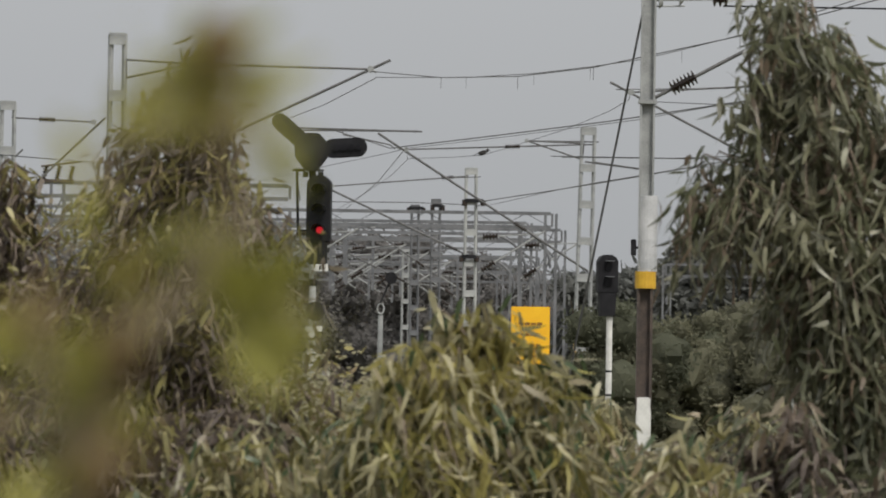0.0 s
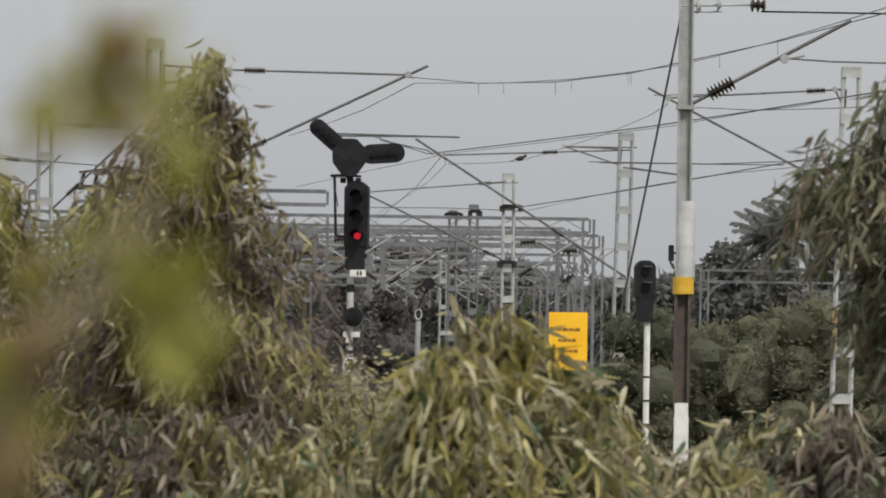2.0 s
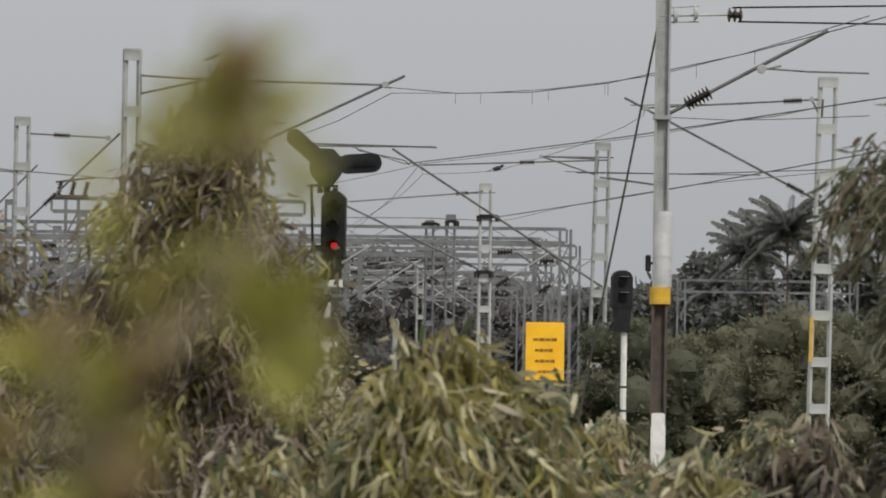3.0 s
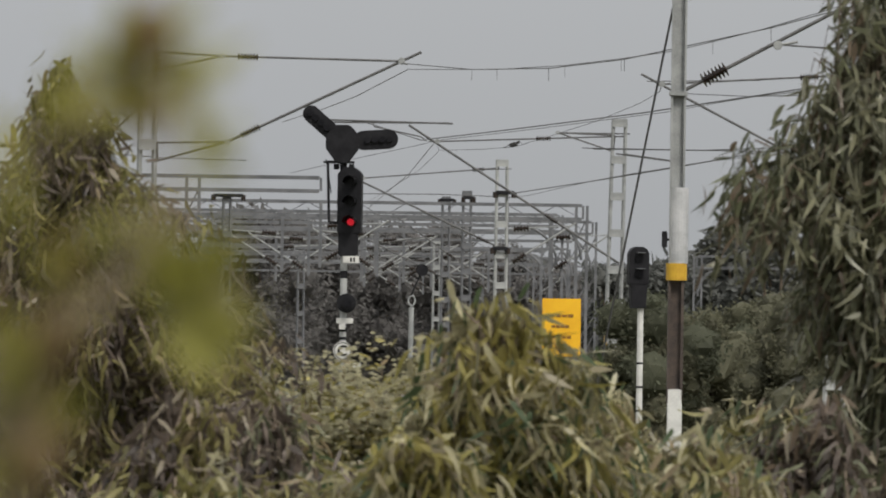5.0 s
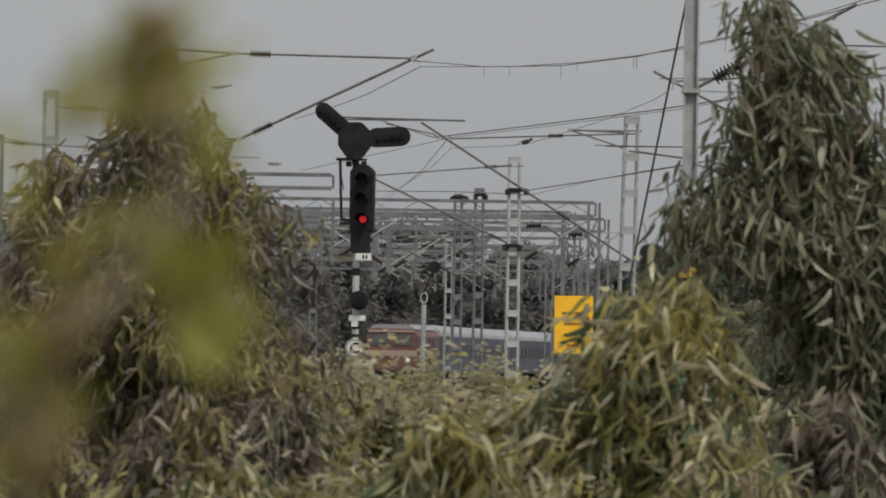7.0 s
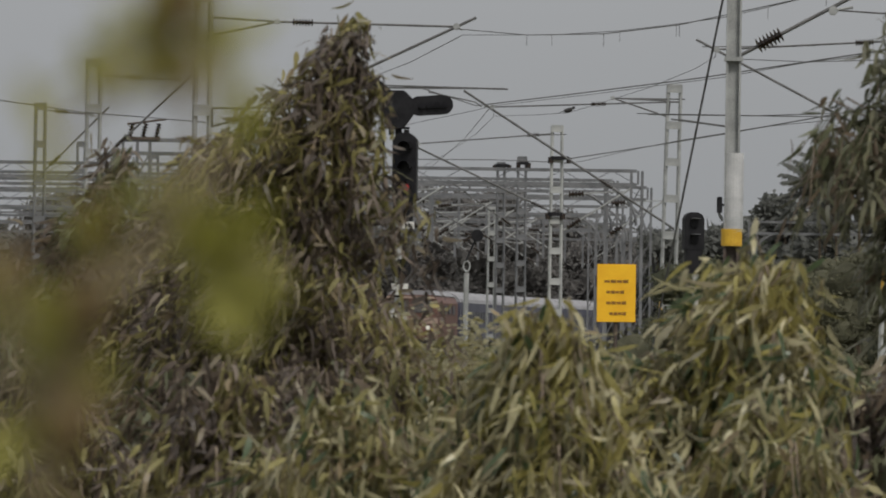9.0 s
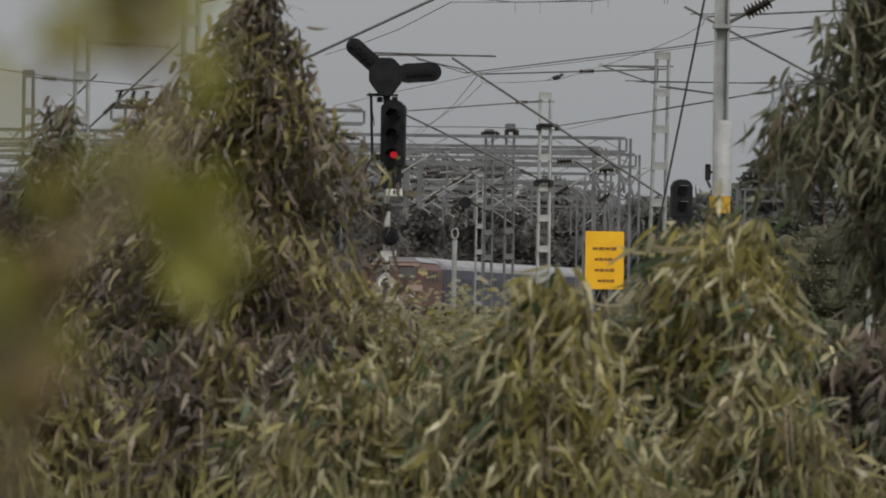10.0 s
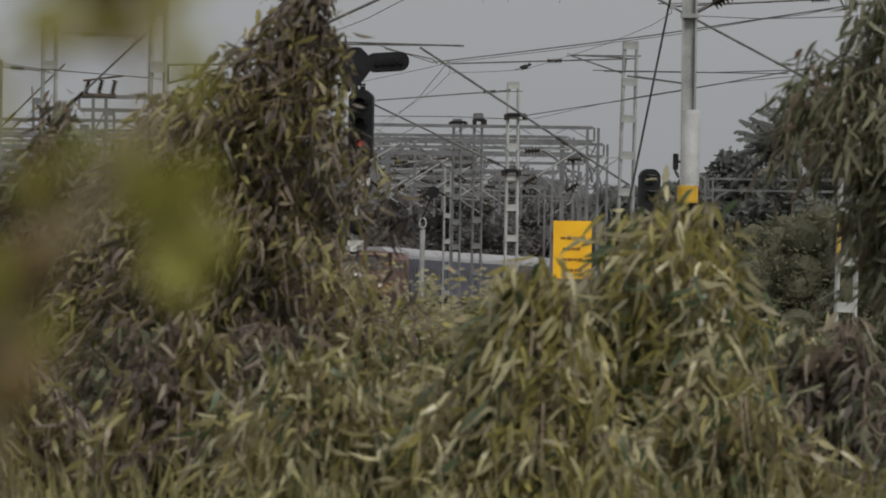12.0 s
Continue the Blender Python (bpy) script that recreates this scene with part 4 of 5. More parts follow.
def sapling(name, at, height, radius, rnd, mats, leaves, label, category="tree", leaf_len=0.092, leaf_wid=0.0215, low=0.2, power=0.7, clumps=5, wind=0.25, group="", single=0, reach=0.5, waist=0.0, thin=0.35, limb=None, hang=0.2):
    """A thin stem, drooping sprays and a crown of hanging leaves in several clumps; some front leaves are pieces of their own."""
    t = thing(name, at, label, category, group)
    bm = bmesh.new()
    pts = [Vector((0.04 * math.sin(i * 1.3 + rnd.random()), 0.04 * math.cos(i), height * i / 6)) for i in range(7)]
    pts[0] = Vector((0, 0, 0))
    tube(bm, pts, 0.035, 7, 0.006)
    part("trunk", bm, BARK, t)
    sprays = [[] for _ in range(clumps)]
    seed = rnd.random() * 6
    bml = bmesh.new()
    per = 30
    n = max(20, leaves // per)
    for i in range(n):
        f = 1 - (1 - (i + rnd.random()) / n) ** 0.62
        z = height * (low + (1 - low) * f)
        r = radius * ((1 - f) ** power) * (reach + (1 - reach) * rnd.random() ** 0.5) * (0.8 + 0.35 * rnd.random()) + 0.05
        if f < waist:
            r *= thin + (1 - thin) * (f / waist) ** 2
        a = rnd.random() * math.tau
        r *= 0.82 + 0.42 * math.sin(2.0 * a + 3.1 * z + seed) * math.sin(5.3 * z + 1.7 * seed) + 0.2 * math.sin(9.0 * z + a)
        out = Vector((math.cos(a), math.sin(a), 0))
        root = Vector((0, 0, max(0.1, z - 0.3 * r)))
        top = root + out * r * 0.75 + Vector((0, 0, 0.3 * r + 0.10))
        tip = root + out * r + Vector((0, 0, 0.18 * r - 0.12 * rnd.random()))
        sprays[min(clumps - 1, int(f * clumps))].append((root, top, tip))
        if rnd.random() < 0.6:
            tube(bml, (root, top, tip), 0.007, 4, 0.002)
    if limb:
        # one longer side limb that hangs out of the crown
        lx, lz = limb
        tube(bml, ((0, 0, lz - 0.35), (lx * 0.5, 0, lz), (lx * 0.95, 0, lz - 0.02)), 0.012, 5, 0.004)
        for _ in range(18):
            u = 0.55 + 0.5 * rnd.random()
            top = Vector((lx * u, rnd.gauss(0, 0.12), lz + rnd.gauss(0.02, 0.07)))
            tip = top + Vector((rnd.gauss(-0.06, 0.08), rnd.gauss(0, 0.08), -0.12 - 0.3 * rnd.random()))
            root = Vector((lx * (u - 0.2), 0, lz - 0.05))
            sprays[min(clumps - 1, int((lz / height - low) / (1 - low) * clumps))].append((root, top, tip))
            tube(bml, (root, top, tip), 0.006, 4, 0.002)
    tagged(part("twig", bml, BARK, t, "thin brown twigs"), kind="stuff")
    crown, left = [], single
    for k, tw in enumerate(sprays):
        if not tw:
            continue
        bm = bmesh.new()
        ones = []
        for root, top, tip in tw:
            tone = rnd.random()
            lean = Vector((rnd.gauss(-wind, 0.18), rnd.gauss(0, 0.18), 0))
            for _ in range(per):
                f = rnd.random()
                p = (root.lerp(top, 0.35 + 1.3 * f) if f < 0.5 else top.lerp(tip, 2 * f - 1)) + Vector((rnd.gauss(0, 0.04), rnd.gauss(0, 0.04), rnd.gauss(0, 0.035)))
                way = lean + Vector((rnd.gauss(0, 0.8), rnd.gauss(0, 0.5), -0.35 - hang + rnd.gauss(0, 0.75 - 0.5 * hang))) + (tip - root).normalized() * 0.3
                weight = 0.9 * rnd.random()
                side = Vector((rnd.gauss(0, 1), rnd.gauss(0, 1), rnd.gauss(0, 0.3)))
                side = side - way.normalized() * side.dot(way.normalized())
                which = 0 if tone + 0.5 * rnd.random() < 0.75 else 1
                size = 0.6 + 0.7 * rnd.random()
                if left > 0 and p.y < -0.5 * radius * (1 - p.z / height) and rnd.random() < 0.12:
                    left -= 1
                    w, sd = way.normalized(), side.normalized()
                    m = Matrix((sd, sd.cross(-w) * -1, -w)).transposed().to_4x4()
                    ones.append((which, Matrix.Translation(p) @ m @ Matrix.Scale(size, 4)))
                    continue
                leaf(bm, p, way, side, leaf_len * size / (1 + 0.5 * weight), leaf_wid * (0.7 + 0.7 * rnd.random()), rnd.gauss(0, 0.35), which, rnd.gauss(0, 0.65), weight + 0.05)
        ob = part("crown", bm, mats[0], t)
        ob.data.materials.append(mats[1])
        tagged(ob, kind="stuff")
        for which, m in ones:
            shared("leaf", rnd.choice(LEAF_MESHES[mats[which]]), ob, m)
        crown.append(ob)
    return t, crown


# below, places given as (side, rise, distance) are in thousandths of the distance from the viewpoint's level
RND = random.Random(7)
G = "eucalyptus saplings"
T_LEFT, C_LEFT = sapling("eucalyptus_sapling", (-1.283, 31, 0), 3.09, 1.05, RND, (DRY, OLIVE), 17500, "tall eucalyptus sapling with drooping brownish-green leaves", group=G, single=150, power=0.62, hang=0.3)
T_SIDE, C_SIDE = sapling("eucalyptus_sapling", (-1.963, 33, 0), 2.6, 0.9, RND, (DRY, OLIVE), 11500, "eucalyptus sapling with brown and olive leaves", group=G, single=120)
T_EDGE, C_EDGE = sapling("eucalyptus_sapling", (-2.638, 34, 0), 2.6, 0.85, RND, (DRY, GREEN), 8000, "eucalyptus sapling with brown and dull green leaves", group=G, single=60)
T_RIGHT, C_RIGHT = sapling("eucalyptus_sapling", (2.236, 30, 0), 3.42, 0.97, RND, (GREEN, SAGE), 16500, "tall bushy eucalyptus sapling with hanging grey-green leaves", group=G, single=180, power=0.56, waist=0.6, thin=0.12, limb=(-0.62, 2.5), leaf_len=0.112, hang=0.65)
T_MID, C_MID = sapling("eucalyptus_sapling", (0.515, 26, 0), 1.98, 0.84, RND, (YELLOWISH, PALELEAF), 11500, "low eucalyptus sapling with yellowish olive leaves", leaf_len=0.112, low=0.25, group=G, single=180, power=0.55, hang=0.5)
T_LOW, C_LOW = sapling("eucalyptus_sapling", (0.207, 24, 0), 1.66, 0.75, RND, (YELLOWISH, PALELEAF), 7500, "low eucalyptus sapling with olive and dry leaves", leaf_len=0.108, low=0.25, group=G, single=120, hang=0.5)

# undergrowth in front
SHRUBS = []
kinds = ((PALELEAF, OLIVE), (OLIVE, PALELEAF), (DRY, OLIVE), (OLIVE, DRY), (GREEN, PALELEAF), (DRY, GREEN))
words = ("pale and olive", "olive and pale", "dry brown and olive", "olive and dry brown", "dull green and pale", "brown and dull green")
for i in range(22):
    d = 24.5 + 1.5 * (i * 5 % 8)
    x = (-0.52 + 1.04 * (i + 0.5) / 22) * 0.164 * d
    h = 1.6 - (2.2 + 6.5 * RND.random() + (3.9 if i > 17 else 7.0 if i in (15, 16) else 5.0 if 7 < i < 12 else 0)) * d / 1000
    k = (0, 0, 1, 4)[i % 4] if 7 < i < 18 else (2, 5, 3)[i % 3] if i < 18 else (5, 3, 5)[i % 3]
    SHRUBS.append(sapling("shrub", (x, d, 0), h, 0.75, RND, kinds[k], 5200, f"low wind-blown shrub with long {words[k]} leaves", "shrub", 0.098, 0.022, 0.35, 0.55, 2, group="undergrowth shrubs", single=60, reach=0.25, hang=0.4)[0])


# a weedy bush with small cream flowers behind the saplings
def flower_bush(at, height, radius, rnd, label="bushy weed dotted with small cream flowers", group="flowering weeds"):
    t = thing("flowering_bush", at, label, "bush", group)
    bm, bf, bs = bmesh.new(), bmesh.new(), bmesh.new()
    for i in range(420):
        a, u = rnd.random() * math.tau, rnd.random()
        r = radius * math.sqrt(rnd.random())
        h = height * math.sqrt(max(0.1, 1 - 0.7 * (r / radius) ** 2)) * (0.75 + 0.3 * u)
        root, tip = Vector((r * 0.5 * math.cos(a), r * 0.5 * math.sin(a), 0)), Vector((r * math.cos(a), r * math.sin(a), h))
        if i < 70:
            tube(bs, (root, root.lerp(tip, 0.5) + Vector((0, 0, 0.04)), tip), 0.006, 4, 0.003)
        for _ in range(16):
            p = root.lerp(tip, 0.35 + 0.65 * rnd.random()) + Vector((rnd.gauss(0, 0.05), rnd.gauss(0, 0.05), rnd.gauss(0, 0.04)))
            leaf(bm, p, Vector((rnd.gauss(0, 1), rnd.gauss(0, 1), rnd.gauss(0.1, 0.6))), Vector((rnd.gauss(0, 1), rnd.gauss(0, 1), rnd.gauss(0, 1))), 0.06 + 0.04 * rnd.random(), 0.03, 0.1, rnd.choice((0, 0, 1)))
        for _ in range(rnd.choice((0, 3, 5, 8))):
            p = tip + Vector((rnd.gauss(0, 0.05), rnd.gauss(0, 0.05), rnd.gauss(0.02, 0.03)))
            for j in range(4):
                w = Vector((math.cos(j * 1.57), math.sin(j * 1.57), 0.5))
                leaf(bf, p, w, Vector((-w.y, w.x, 0.0)), 0.034, 0.034, 0.0)
    part("stem", bs, BARK, t)["kind"] = "stuff"
    ob = part("foliage", bm, YELLOWISH, t)
    ob.data.materials.append(OLIVE)
    tagged(ob, kind="stuff")
    tagged(part("flower", bf, PETAL, t, "small cream flower heads"), kind="stuff")
    return t


for x, top, d, r in ((-21, 0.2, 37, 0.6), (-10.7, 1.3, 38, 0.7), (-0.3, 0.9, 36, 0.65), (8.3, -0.9, 37, 0.6), (-15.9, -3.4, 33, 0.55), (-5.5, -3.9, 33, 0.6), (4, -5.2, 33, 0.5), (-29.7, -3.4, 38, 0.6), (-39.1, -4.3, 36, 0.6)):
    flower_bush((x * d / 1000, d, 0), 1.6 + top * d / 1000, r, RND)


def tall_grass(rnd):
    bm = bmesh.new()
    for _ in range(1700):
        d = 20 + 5 * rnd.random()
        p = Vector((rnd.uniform(-0.1, 0.1) * d, d, 0.35))
        leaf(bm, p, Vector((rnd.gauss(-0.15, 0.25), rnd.gauss(0, 0.2), 1)), Vector((1, rnd.gauss(0, 0.6), 0)), 0.35 + 0.4 * rnd.random(), 0.012, rnd.gauss(0, 0.2))
        tube(bm, (p * Vector((1, 1, 0)), p), 0.004, 3)
    g = link("tall_grass", bm, STRAW)
    return tagged(g, "tall yellowish olive grass blades", "grass", kind="stuff")


tall_grass(RND)


# ---- far and middle distance ----
def clump_tree(at, height, radius, rnd, mat, label, category="tree", name="tree", leaf_size=0.35, count=2600, trunk=0.25, low=0.25, group="trees behind the railway", core=0.78, clumps=16):
    """Trunk, limbs and a crown of many small leaf sprays gathered in uneven clumps round filler cores."""
    t = thing(name, at, label, category, group)
    bm = bmesh.new()
    tube(bm, [(0, 0, 0), (0.1 * radius, 0, height * 0.35), (-0.05 * radius, 0, height * 0.8)], trunk, 8, trunk * 0.25)
    part("trunk", bm, BARK, t)
    heads = []
    for i in range(clumps):
        a, f = rnd.random() * math.tau, low + (0.95 - low) * rnd.random()
        r = radius * (0.35 + 0.6 * rnd.random()) * math.sin(math.pi * min(0.95, max(0.2, (f - low) / (1 - low) * 0.75 + 0.2)))
        heads.append((Vector((r * math.cos(a), r * math.sin(a), height * f)), radius * (0.25 + 0.25 * rnd.random())))
    heads.append((Vector((0, 0, height * 0.9)), radius * 0.3))
    for c, r in heads[:7]:
        bm = bmesh.new()
        z = height * 0.35
        tube(bm, [(0.06 * radius, 0, z), (c.x * 0.5, c.y * 0.5, z + (c.z - z) * 0.6), c], trunk * 0.4, 5, trunk * 0.1)
        part("limb", bm, BARK, t)
    bm = bmesh.new()
    for c, r in heads if core else ():
        # an opaque lumpy ball added inside each clump, so its gaps don't go black
        made = bmesh.ops.create_icosphere(bm, subdivisions=2, radius=r * core, matrix=Matrix.Translation(c))["verts"]
        for v in made:
            w = v.co - c
            v.co = c + w * (1 + 0.28 * noise.noise(v.co * (2.2 / max(0.2, r)))) * (0.9 + 0.2 * rnd.random())
    for _ in range(count):
        c, r = rnd.choice(heads)
        v = Vector((rnd.gauss(0, 1), rnd.gauss(0, 1), rnd.gauss(0, 0.8))).normalized() * r * rnd.random() ** 0.4
        leaf(bm, c + v, Vector((rnd.gauss(0, 1), rnd.gauss(0, 1), rnd.gauss(-0.2, 0.7))), Vector((rnd.gauss(0, 1), rnd.gauss(0, 1), rnd.gauss(0, 1))), leaf_size * (0.6 + 0.8 * rnd.random()), leaf_size * 0.5, 0.2)
    tagged(part("crown", bm, mat, t), kind="stuff")
    return t


FR = random.Random(21)
# the wood's crowns take the leaf colour with haze painted in
kinds_far = [clump_tree((0, 650, 0), 11.5, 5.0, FR, FAR, "dark leafy tree in the wood beyond the tracks, greyed for haze", low=0.0, leaf_size=1.1, count=4000) for _ in range(4)]
for i in range(48):
    row = i % 3
    d = 620 + 60 * row + FR.random() * 30
    x = (-0.56 + 1.12 * (i + 0.5) / 48) * 0.164 * d
    m = pose(x, d, 0, 0, 0, FR.random() * 360)
    if i < 4:
        kinds_far[i].matrix_world = m
    else:
        copy_thing(kinds_far[i % 4], m)
# bare, greyish trees beyond the portals, their dry grey paled further for haze
for x, top, d in ((-28.4, 24.6, 460), (-22.8, 23.6, 475), (-15.9, 22.4, 490), (-33.5, 24.2, 465), (-8.1, 22.3, 495), (-57.2, 19.8, 470), (-66.7, 20.3, 460), (-47.8, 19, 480), (0.5, 21.8, 480), (8.5, 18.2, 490), (16.5, 14.8, 485)):
    clump_tree((x * d / 1000, d, 0), 1.6 + top * d / 1000, 4.6, FR, TWIG, "thin greyish tree with sparse dry foliage, paled for haze", leaf_size=0.44, clumps=34, count=9500, trunk=0.12, low=0.05, group="dry trees by the tracks", core=0.5)
# dense dark trees beside the palms, in the leaf colour greyed for haze
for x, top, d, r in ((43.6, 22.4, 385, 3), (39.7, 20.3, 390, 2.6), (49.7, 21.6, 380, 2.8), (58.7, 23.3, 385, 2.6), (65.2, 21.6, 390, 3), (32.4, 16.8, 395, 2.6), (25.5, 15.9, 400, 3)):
    clump_tree((x * d / 1000, d, 0), 1.6 + top * d / 1000, r, FR, FAR, "dense dark green tree, its leaf colour greyed for haze", low=0.0, group="dark trees near the palms", count=5000, leaf_size=0.5, core=0.6)


def palm(at, height, rnd, label="tall palm with feathery drooping fronds"):
    t = thing("palm_tree", at, label, "palm", "palms")
    bm = bmesh.new()
    tube(bm, [(0, 0, 0), (0.15, 0, height * 0.5), (0.05, 0, height)], 0.17, 8, 0.11)
    part("trunk", bm, BARK, t)
    for i in range(26):
        a, up = i * 2.4, 1.4 - 1.7 * i / 26
        out = Vector((math.cos(a), math.sin(a), 0))
        bm = bmesh.new()
        pts = [Vector((0.05, 0, height)) + out * 2.5 * f * math.cos(up * (1 - f * 0.4)) + Vector((0, 0, 3.1 * f * math.sin(up) - 1.1 * f * f)) for f in (0, 0.2, 0.4, 0.6, 0.8, 1.0)]
        tube(bm, pts, 0.03, 4, 0.008)
        sidev = Vector((-out.y, out.x, 0))
        for j in range(60):
            f = 0.12 + 0.88 * j / 60
            q = f * 5
            p = pts[int(q)].lerp(pts[min(5, int(q) + 1)], q - int(q))
            for sgn in (-1, 1):
                leaf(bm, p, sidev * sgn + out * 0.7 + Vector((0, 0, -1.0 + rnd.gauss(0, 0.35))), out, 0.66 * (1 - 0.6 * f) * (0.7 + 0.5 * rnd.random()), 0.11, 0.3)
        # fronds use the same haze-greyed leaf colour
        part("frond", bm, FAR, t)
    return t


palm((17.95, 330, 0), 9.98, FR)
palm((16.70, 345, 0), 9.19, FR)
palm((17.82, 350, 0), 9.89, FR)

# rough bushes between the signals and the far tracks
for i in range(32):
    d = 150 + 7 * (i * 7 % 11)
    x = 30.6 + 47 * (i % 11) / 10 if i < 22 else -72.8 + 3.9 * (i - 22)
    top = 6.0 + 4.8 * FR.random() + (2.6 if x > 44 else 0) + (-2.0 if i % 2 else 1.0) if i < 22 else 3.4 + 3.4 * FR.random()
    k = i % 3
    clump_tree((x * d / 1000, d, 0), 1.6 + top * d / 1000, 1.6, FR, (SHADE, BUSH, BUSH)[k], ("dark green unkempt bush", "dull olive unkempt bush", "dull olive unkempt bush")[k] + " beside the railway", "bush", "bush", 0.14, 6500, 0.04, 0.0, "bushes beside the railway", 0.72)


# ---- the weed right in front of the lens ----
def near_weed():
    base = Vector((-0.133, 2.16, 0))
    t = thing("leafy_weed", base, "tall weed with pale stem and yellow-green leaf clusters", "plant")
    rnd = random.Random(5)
    def loc(p):
        return Vector(EYE).lerp(Vector(p), 0.72) - base
    stem = [Vector((0, 0, 0)), loc((-0.182, 3.0, 1.494)), loc((-0.173, 3.0, 1.572)), loc((-0.146, 3.0, 1.619)), loc((-0.117, 3.0, 1.65)), loc((-0.103, 3.0, 1.671)), loc((-0.113, 3.0, 1.712)), loc((-0.124, 3.0, 1.748))]
    bm = bmesh.new()
    tube(bm, stem, 0.0042, 8, 0.003)
    part("stem", bm, STALK, t, "pale brown stem")
    clusters = (((-0.093, 3.0, 1.734), 0.03, 4), ((-0.12, 3.0, 1.726), 0.036, 5), ((-0.157, 3.0, 1.709), 0.026, 4), ((-0.135, 3.0, 1.731), 0.036, 6), ((-0.116, 3.02, 1.751), 0.026, 4), ((-0.147, 2.98, 1.72), 0.024, 4), ((-0.104, 3.0, 1.729), 0.028, 4), ((-0.176, 3.0, 1.689), 0.024, 4), ((-0.171, 3.02, 1.639), 0.026, 4), ((-0.158, 2.98, 1.609), 0.034, 5),
                ((-0.108, 3.0, 1.622), 0.034, 4), ((-0.089, 3.0, 1.636), 0.038, 6), ((-0.074, 3.0, 1.628), 0.024, 4), ((-0.174, 3.02, 1.571), 0.036, 5), ((-0.194, 3.0, 1.607), 0.03, 4), ((-0.130, 3.0, 1.667), 0.026, 4), ((-0.161, 2.98, 1.634), 0.028, 4), ((-0.094, 3.0, 1.705), 0.024, 4), ((-0.150, 3.02, 1.662), 0.022, 3), ((-0.203, 3.0, 1.617), 0.034, 5), ((-0.207, 2.98, 1.577), 0.036, 5), ((-0.190, 3.0, 1.555), 0.036, 5), ((-0.196, 3.03, 1.60), 0.03, 4))
    for c, size, n in clusters:
        c = loc(c)
        low = c.z < 1.63 and c.x < 0.05
        near = min(stem[1:], key=lambda q: (q - c).length)
        bm = bmesh.new()
        tube(bm, (near, near.lerp(c, 0.5) + Vector((0, 0, 0.006)), c), 0.003, 6, 0.0015)
        twig = part("side_shoot", bm, STALK, t)
        for i in range(n):
            w = Vector((rnd.gauss(0, 1), rnd.gauss(0, 0.7), rnd.gauss(0.1, 0.8)))
            bm = bmesh.new()
            leaf(bm, c, w, Vector((rnd.gauss(0, 1), rnd.gauss(0, 0.4), rnd.gauss(0, 1))), 0.72 * size * (0.9 + 0.5 * rnd.random()), 0.4 * size, 0.15)
            part("leaf", bm, DRYLEAF if i % 6 == 5 or (low and i % 2) else LIME, twig)
    for p in ((-0.114, 2.97, 1.75), (-0.156, 2.96, 1.609), (-0.165, 2.96, 1.554)):
        bm = bmesh.new()
        bmesh.ops.create_icosphere(bm, subdivisions=2, radius=0.0085, matrix=Matrix.Translation(loc(p)) @ Matrix.Diagonal((1, 1, 1.3, 1)))
        tube(bm, (loc(p), loc(p) - Vector((0.004, 0, 0.03))), 0.002, 5)
        part("bud", bm, DRYLEAF, t, "brown dry bud")
    return t


T_WEED = near_weed()


# ---- keyed movement ----
def flutter(t, seed, amount):
    """Slow and quick swing of a plant in the wind, in degrees."""
    return amount * (0.6 * math.sin(1.9 * t + seed) + 0.4 * math.sin(4.3 * t + 2.1 * seed))


def lull(t):
    """How far the gust that bows the low plants towards the viewpoint has come on, 0 to 1."""
    return math.exp(-((t - 5.9) / 1.75) ** 6)


def ebb(t):
    """The first wind, which bends the low sapling over and dies away from 5 to 8.5 s, 1 to 0."""
    f = min(1.0, max(0.0, (t - 5.0) / 3.5))
    return 1 - f * f * (3 - 2 * f)


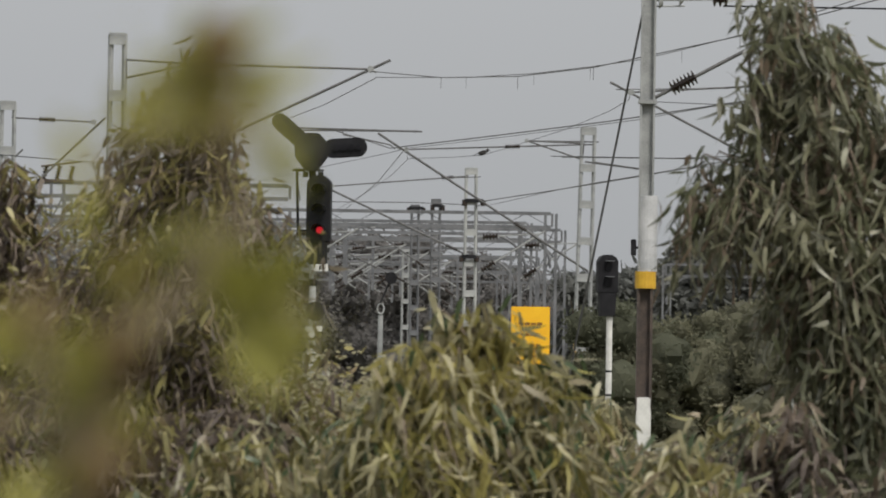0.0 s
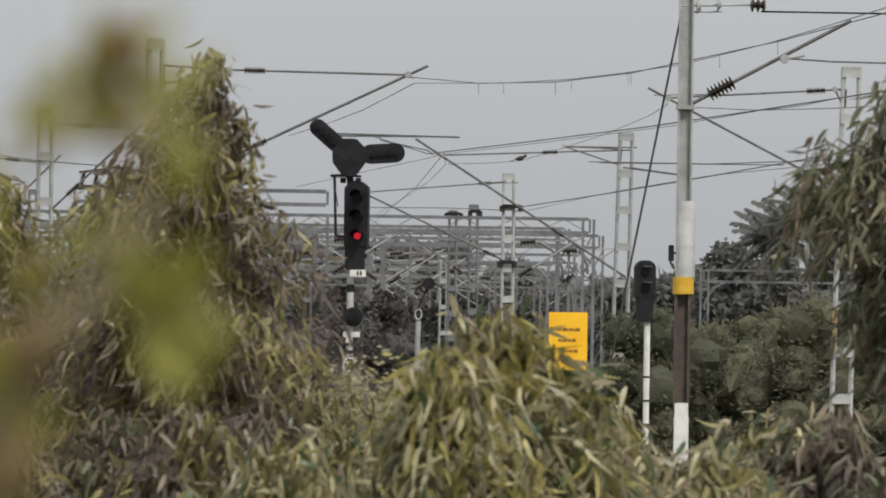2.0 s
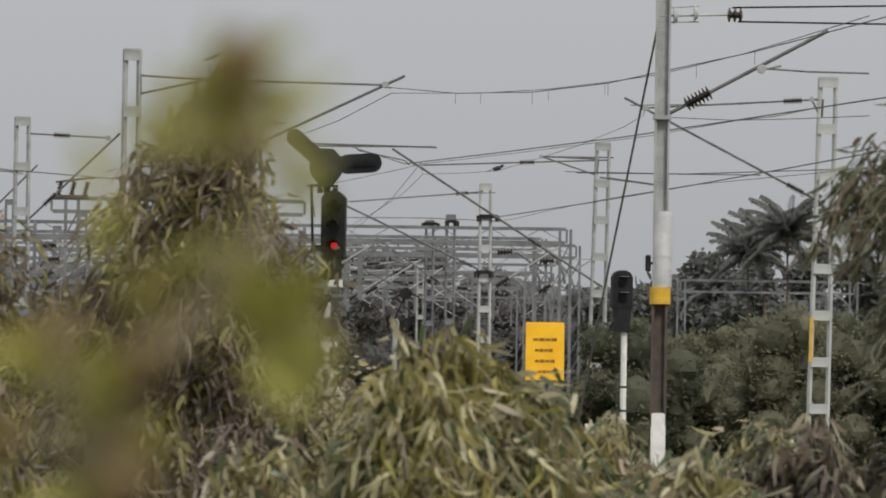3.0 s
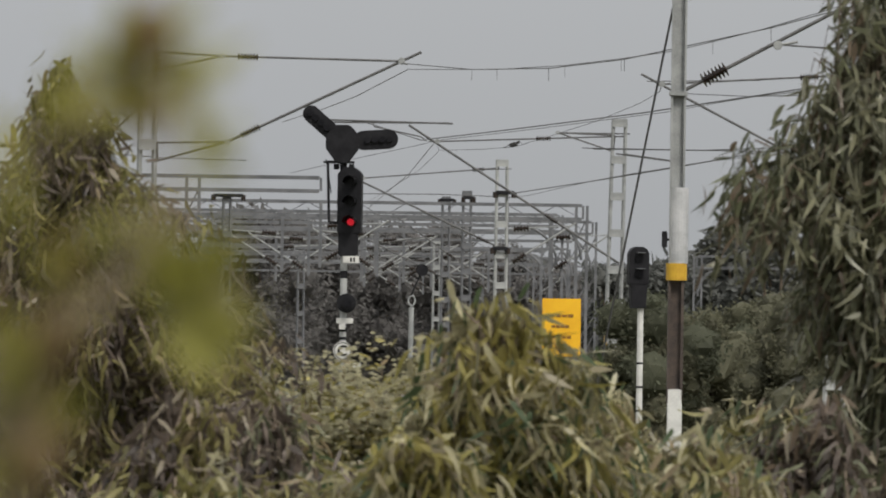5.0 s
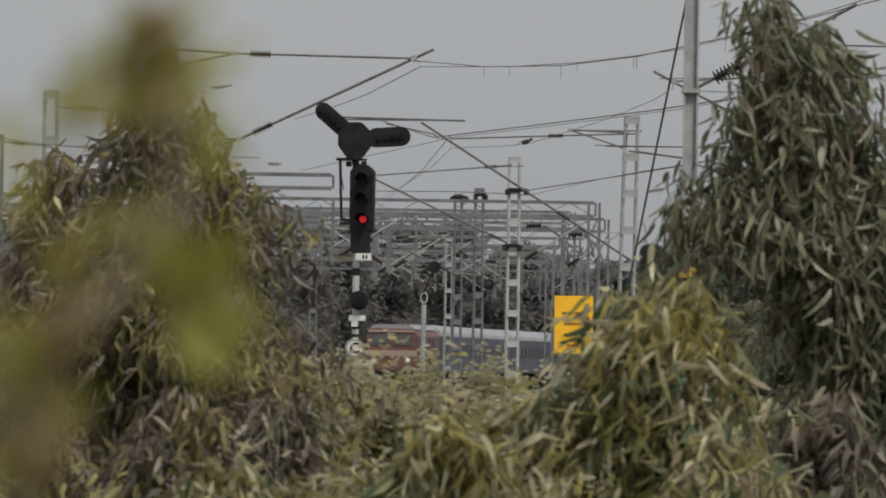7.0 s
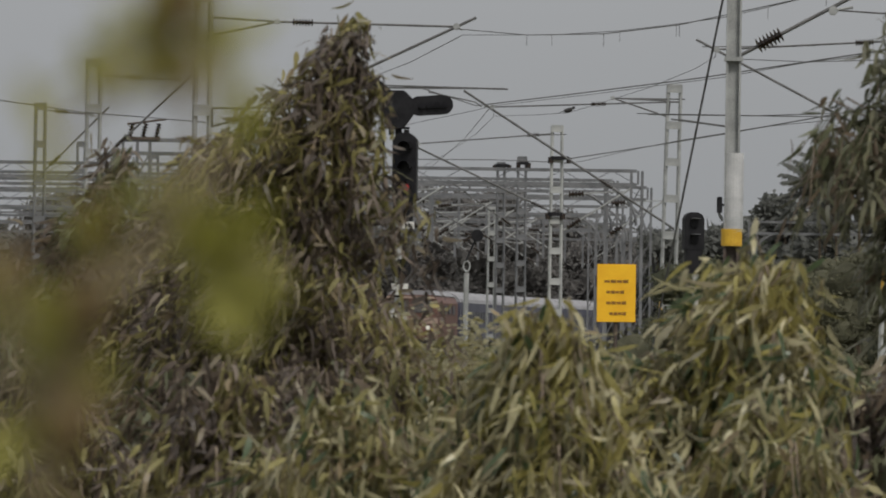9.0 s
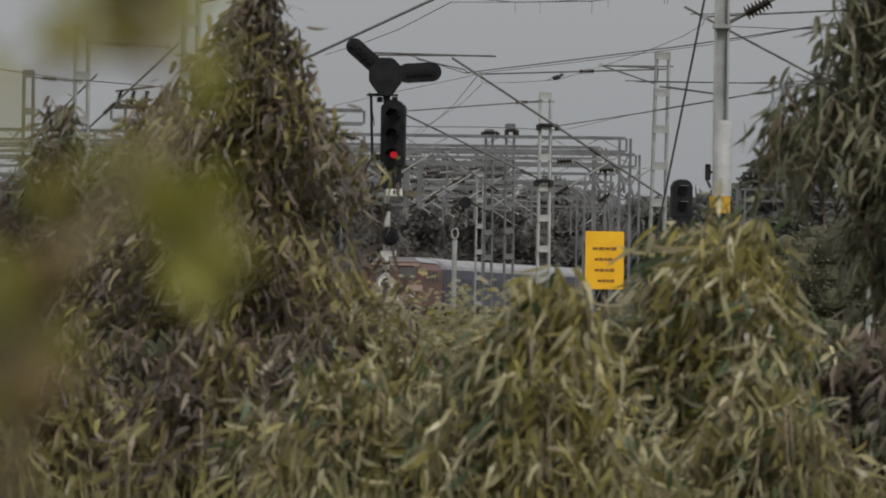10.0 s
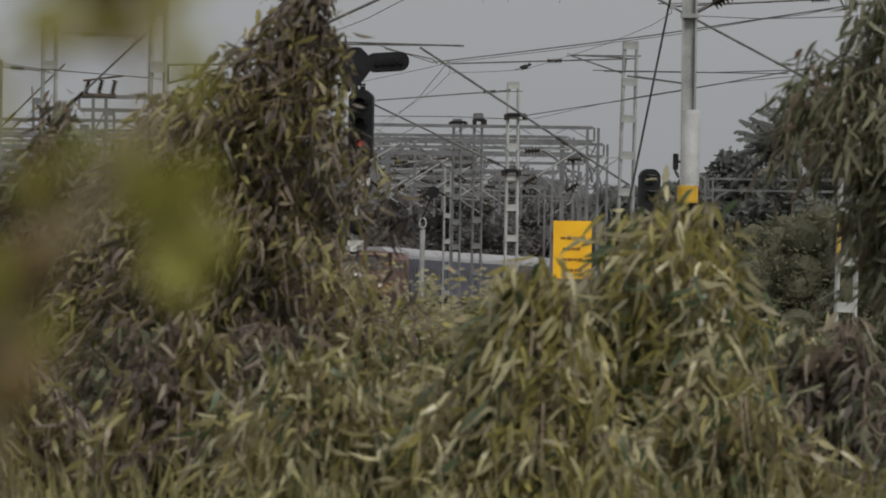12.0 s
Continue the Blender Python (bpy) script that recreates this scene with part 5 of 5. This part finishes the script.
def motions():
    for ob, back, length in CARS:
        walk(ob, [(t, car_pose(s + back, length)) for t, s in TRAIN_ROWS])
    sway = (
        (T_LEFT, [(0.0, 3.6), (0.4, 3.3), (0.8, -0.8), (1.2, -2.3), (1.5, -3.4), (2.0, 1.2), (2.5, 6.6), (2.8, 4.4), (3.2, 4.2), (4.0, -2.6), (4.8, -8.3), (5.0, -10.2), (5.5, -11.7), (6.0, -8.7), (6.5, 2.6), (7.0, -1.3), (7.2, 0.6), (8.0, 5.7), (8.8, 8.4), (9.2, 9.3), (9.5, 7.2), (9.9, 4.5), (10.2, 1.8), (10.5, 0.3), (10.8, 1.5), (11.2, 8.0), (11.6, 8.0), (12.0, 9.8)]),
        (T_SIDE, [(0.0, -1.8), (1.0, -2.7), (1.5, -3.6), (2.0, -8.4), (2.5, -14.1), (3.2, -8.4), (4.0, -9.0), (5.0, -11.3), (5.5, -7.2), (6.5, -4.7), (7.2, 0.6), (8.0, 7.8), (8.8, 11.9), (9.5, 9.1), (10.5, 6.6), (11.5, 10.7), (12.0, 11.6)]),
        (T_RIGHT, [(0.0, -8.0), (0.4, -13.8), (0.8, -15.8), (1.2, -13.6), (1.6, -8.1), (2.0, -0.2), (2.5, 9.7), (2.8, 9.7), (3.2, 0.7), (4.0, -5.5), (4.8, -5.7), (5.0, -6.1), (5.2, -9.9), (5.5, -13.6), (5.8, -16.0), (6.2, -14.7), (6.5, -13.7), (7.0, -13.5), (7.2, -13.7), (8.0, -7.9), (8.8, -3.2), (9.5, -7.2), (10.5, -5.0), (11.2, -4.1), (12.0, -1.8)]),
        (T_MID, [(0.0, -10.1), (0.4, -6.9), (0.8, -9.0), (1.2, -7.1), (1.5, -9.7), (2.0, -11.9), (2.5, -16.0), (3.2, -15.8), (4.0, -12.7), (4.8, -11.3), (5.0, -11.9), (5.5, -2.0), (6.0, 8.0), (6.5, 9.9), (7.0, 9.7), (7.2, 11.1), (8.0, 13.4), (8.8, 15.7), (9.0, 16.6), (9.5, 15.7), (9.9, 14.5), (10.2, 13.4), (10.5, 11.8), (10.8, 10.5), (11.2, 10.5), (11.6, 9.8), (12.0, 11.2)]),
        (T_WEED, [(0.0, 0.60), (0.4, 0.00), (0.8, -0.22), (1.2, -0.90), (1.5, -1.05), (2.0, -0.90), (2.5, 0.15), (2.8, 0.52), (3.2, 0.75), (4.0, 0.38), (4.8, 0.15), (5.0, -0.52), (5.5, -0.38), (6.0, -1.05), (6.5, 0.30), (6.8, -0.45), (7.0, -0.60), (7.2, -0.90), (8.0, -0.75), (8.8, -0.68), (9.2, -0.98), (9.5, -1.20), (9.9, -1.05), (10.2, -1.27), (10.5, -1.80), (10.8, -2.03), (11.2, -0.30), (11.6, -0.30), (12.0, -0.90)]),
    )
    edge = [(0.0, -8.6), (1.5, -9.8), (2.5, -12.8), (3.2, -10.4), (4.8, -9.8), (5.5, -8.0), (6.5, -6.2), (7.2, -1.9), (8.0, 7.4), (8.8, 14.5), (9.0, 15.1), (9.5, 11.0), (10.0, 9.8), (10.5, 8.0), (11.2, 12.2), (12.0, 13.4)]
    low = [(0.0, -8.3), (1.5, -12.3), (2.5, -3.5), (3.2, -12.3), (4.8, -12.3), (5.5, -13.0), (6.5, -12.3), (7.2, -11.0), (8.8, -1.4), (9.5, 0.0), (10.5, -1.0), (11.2, 0.0), (12.0, 4.2)]
    sway += ((T_LOW, low), (T_EDGE, edge))
    for tree, rows in sway:
        at = tree.matrix_world.translation.copy()
        nod = 17.0 if tree == T_LEFT else 36.0 if tree == T_LOW else 0.0
        walk(tree, [(t, pose(*at, 21.0 * ebb(t) if tree == T_MID else nod * lull(t), a, 0)) for t, a in rows])
    gust = ((0.0, -8.0), (1.5, -7.0), (2.5, 0.0), (3.2, -8.0), (4.8, -16.0), (5.5, -18.0), (6.5, -18.0), (7.2, -15.0), (8.8, -2.0), (9.5, 0.0), (12.0, 2.0))
    for i, tree in enumerate(SHRUBS):
        at = tree.matrix_world.translation.copy()
        if -0.021 < at.x / at.y < 0.012:
            walk(tree, [(t, pose(*at, 26.0 * lull(t), a + flutter(t, i * 0.9, 2.0), 0)) for t, a in gust])
            continue
        walk(tree, [(k * 0.5, pose(*at, flutter(k * 0.5, i * 1.7 + 1, 2.0), flutter(k * 0.5, i * 0.9, 5.0), 0)) for k in range(25)])
    for j, crown in enumerate((C_LEFT, C_SIDE, C_RIGHT, C_MID, C_LOW)):
        for i, ob in enumerate(crown):
            walk(ob, [(k * 0.4, pose(0, 0, 0, flutter(k * 0.4, i + j, 1.0), flutter(k * 0.4, 2.3 * i + j, 1.6), 0)) for k in range(31)])


motions()
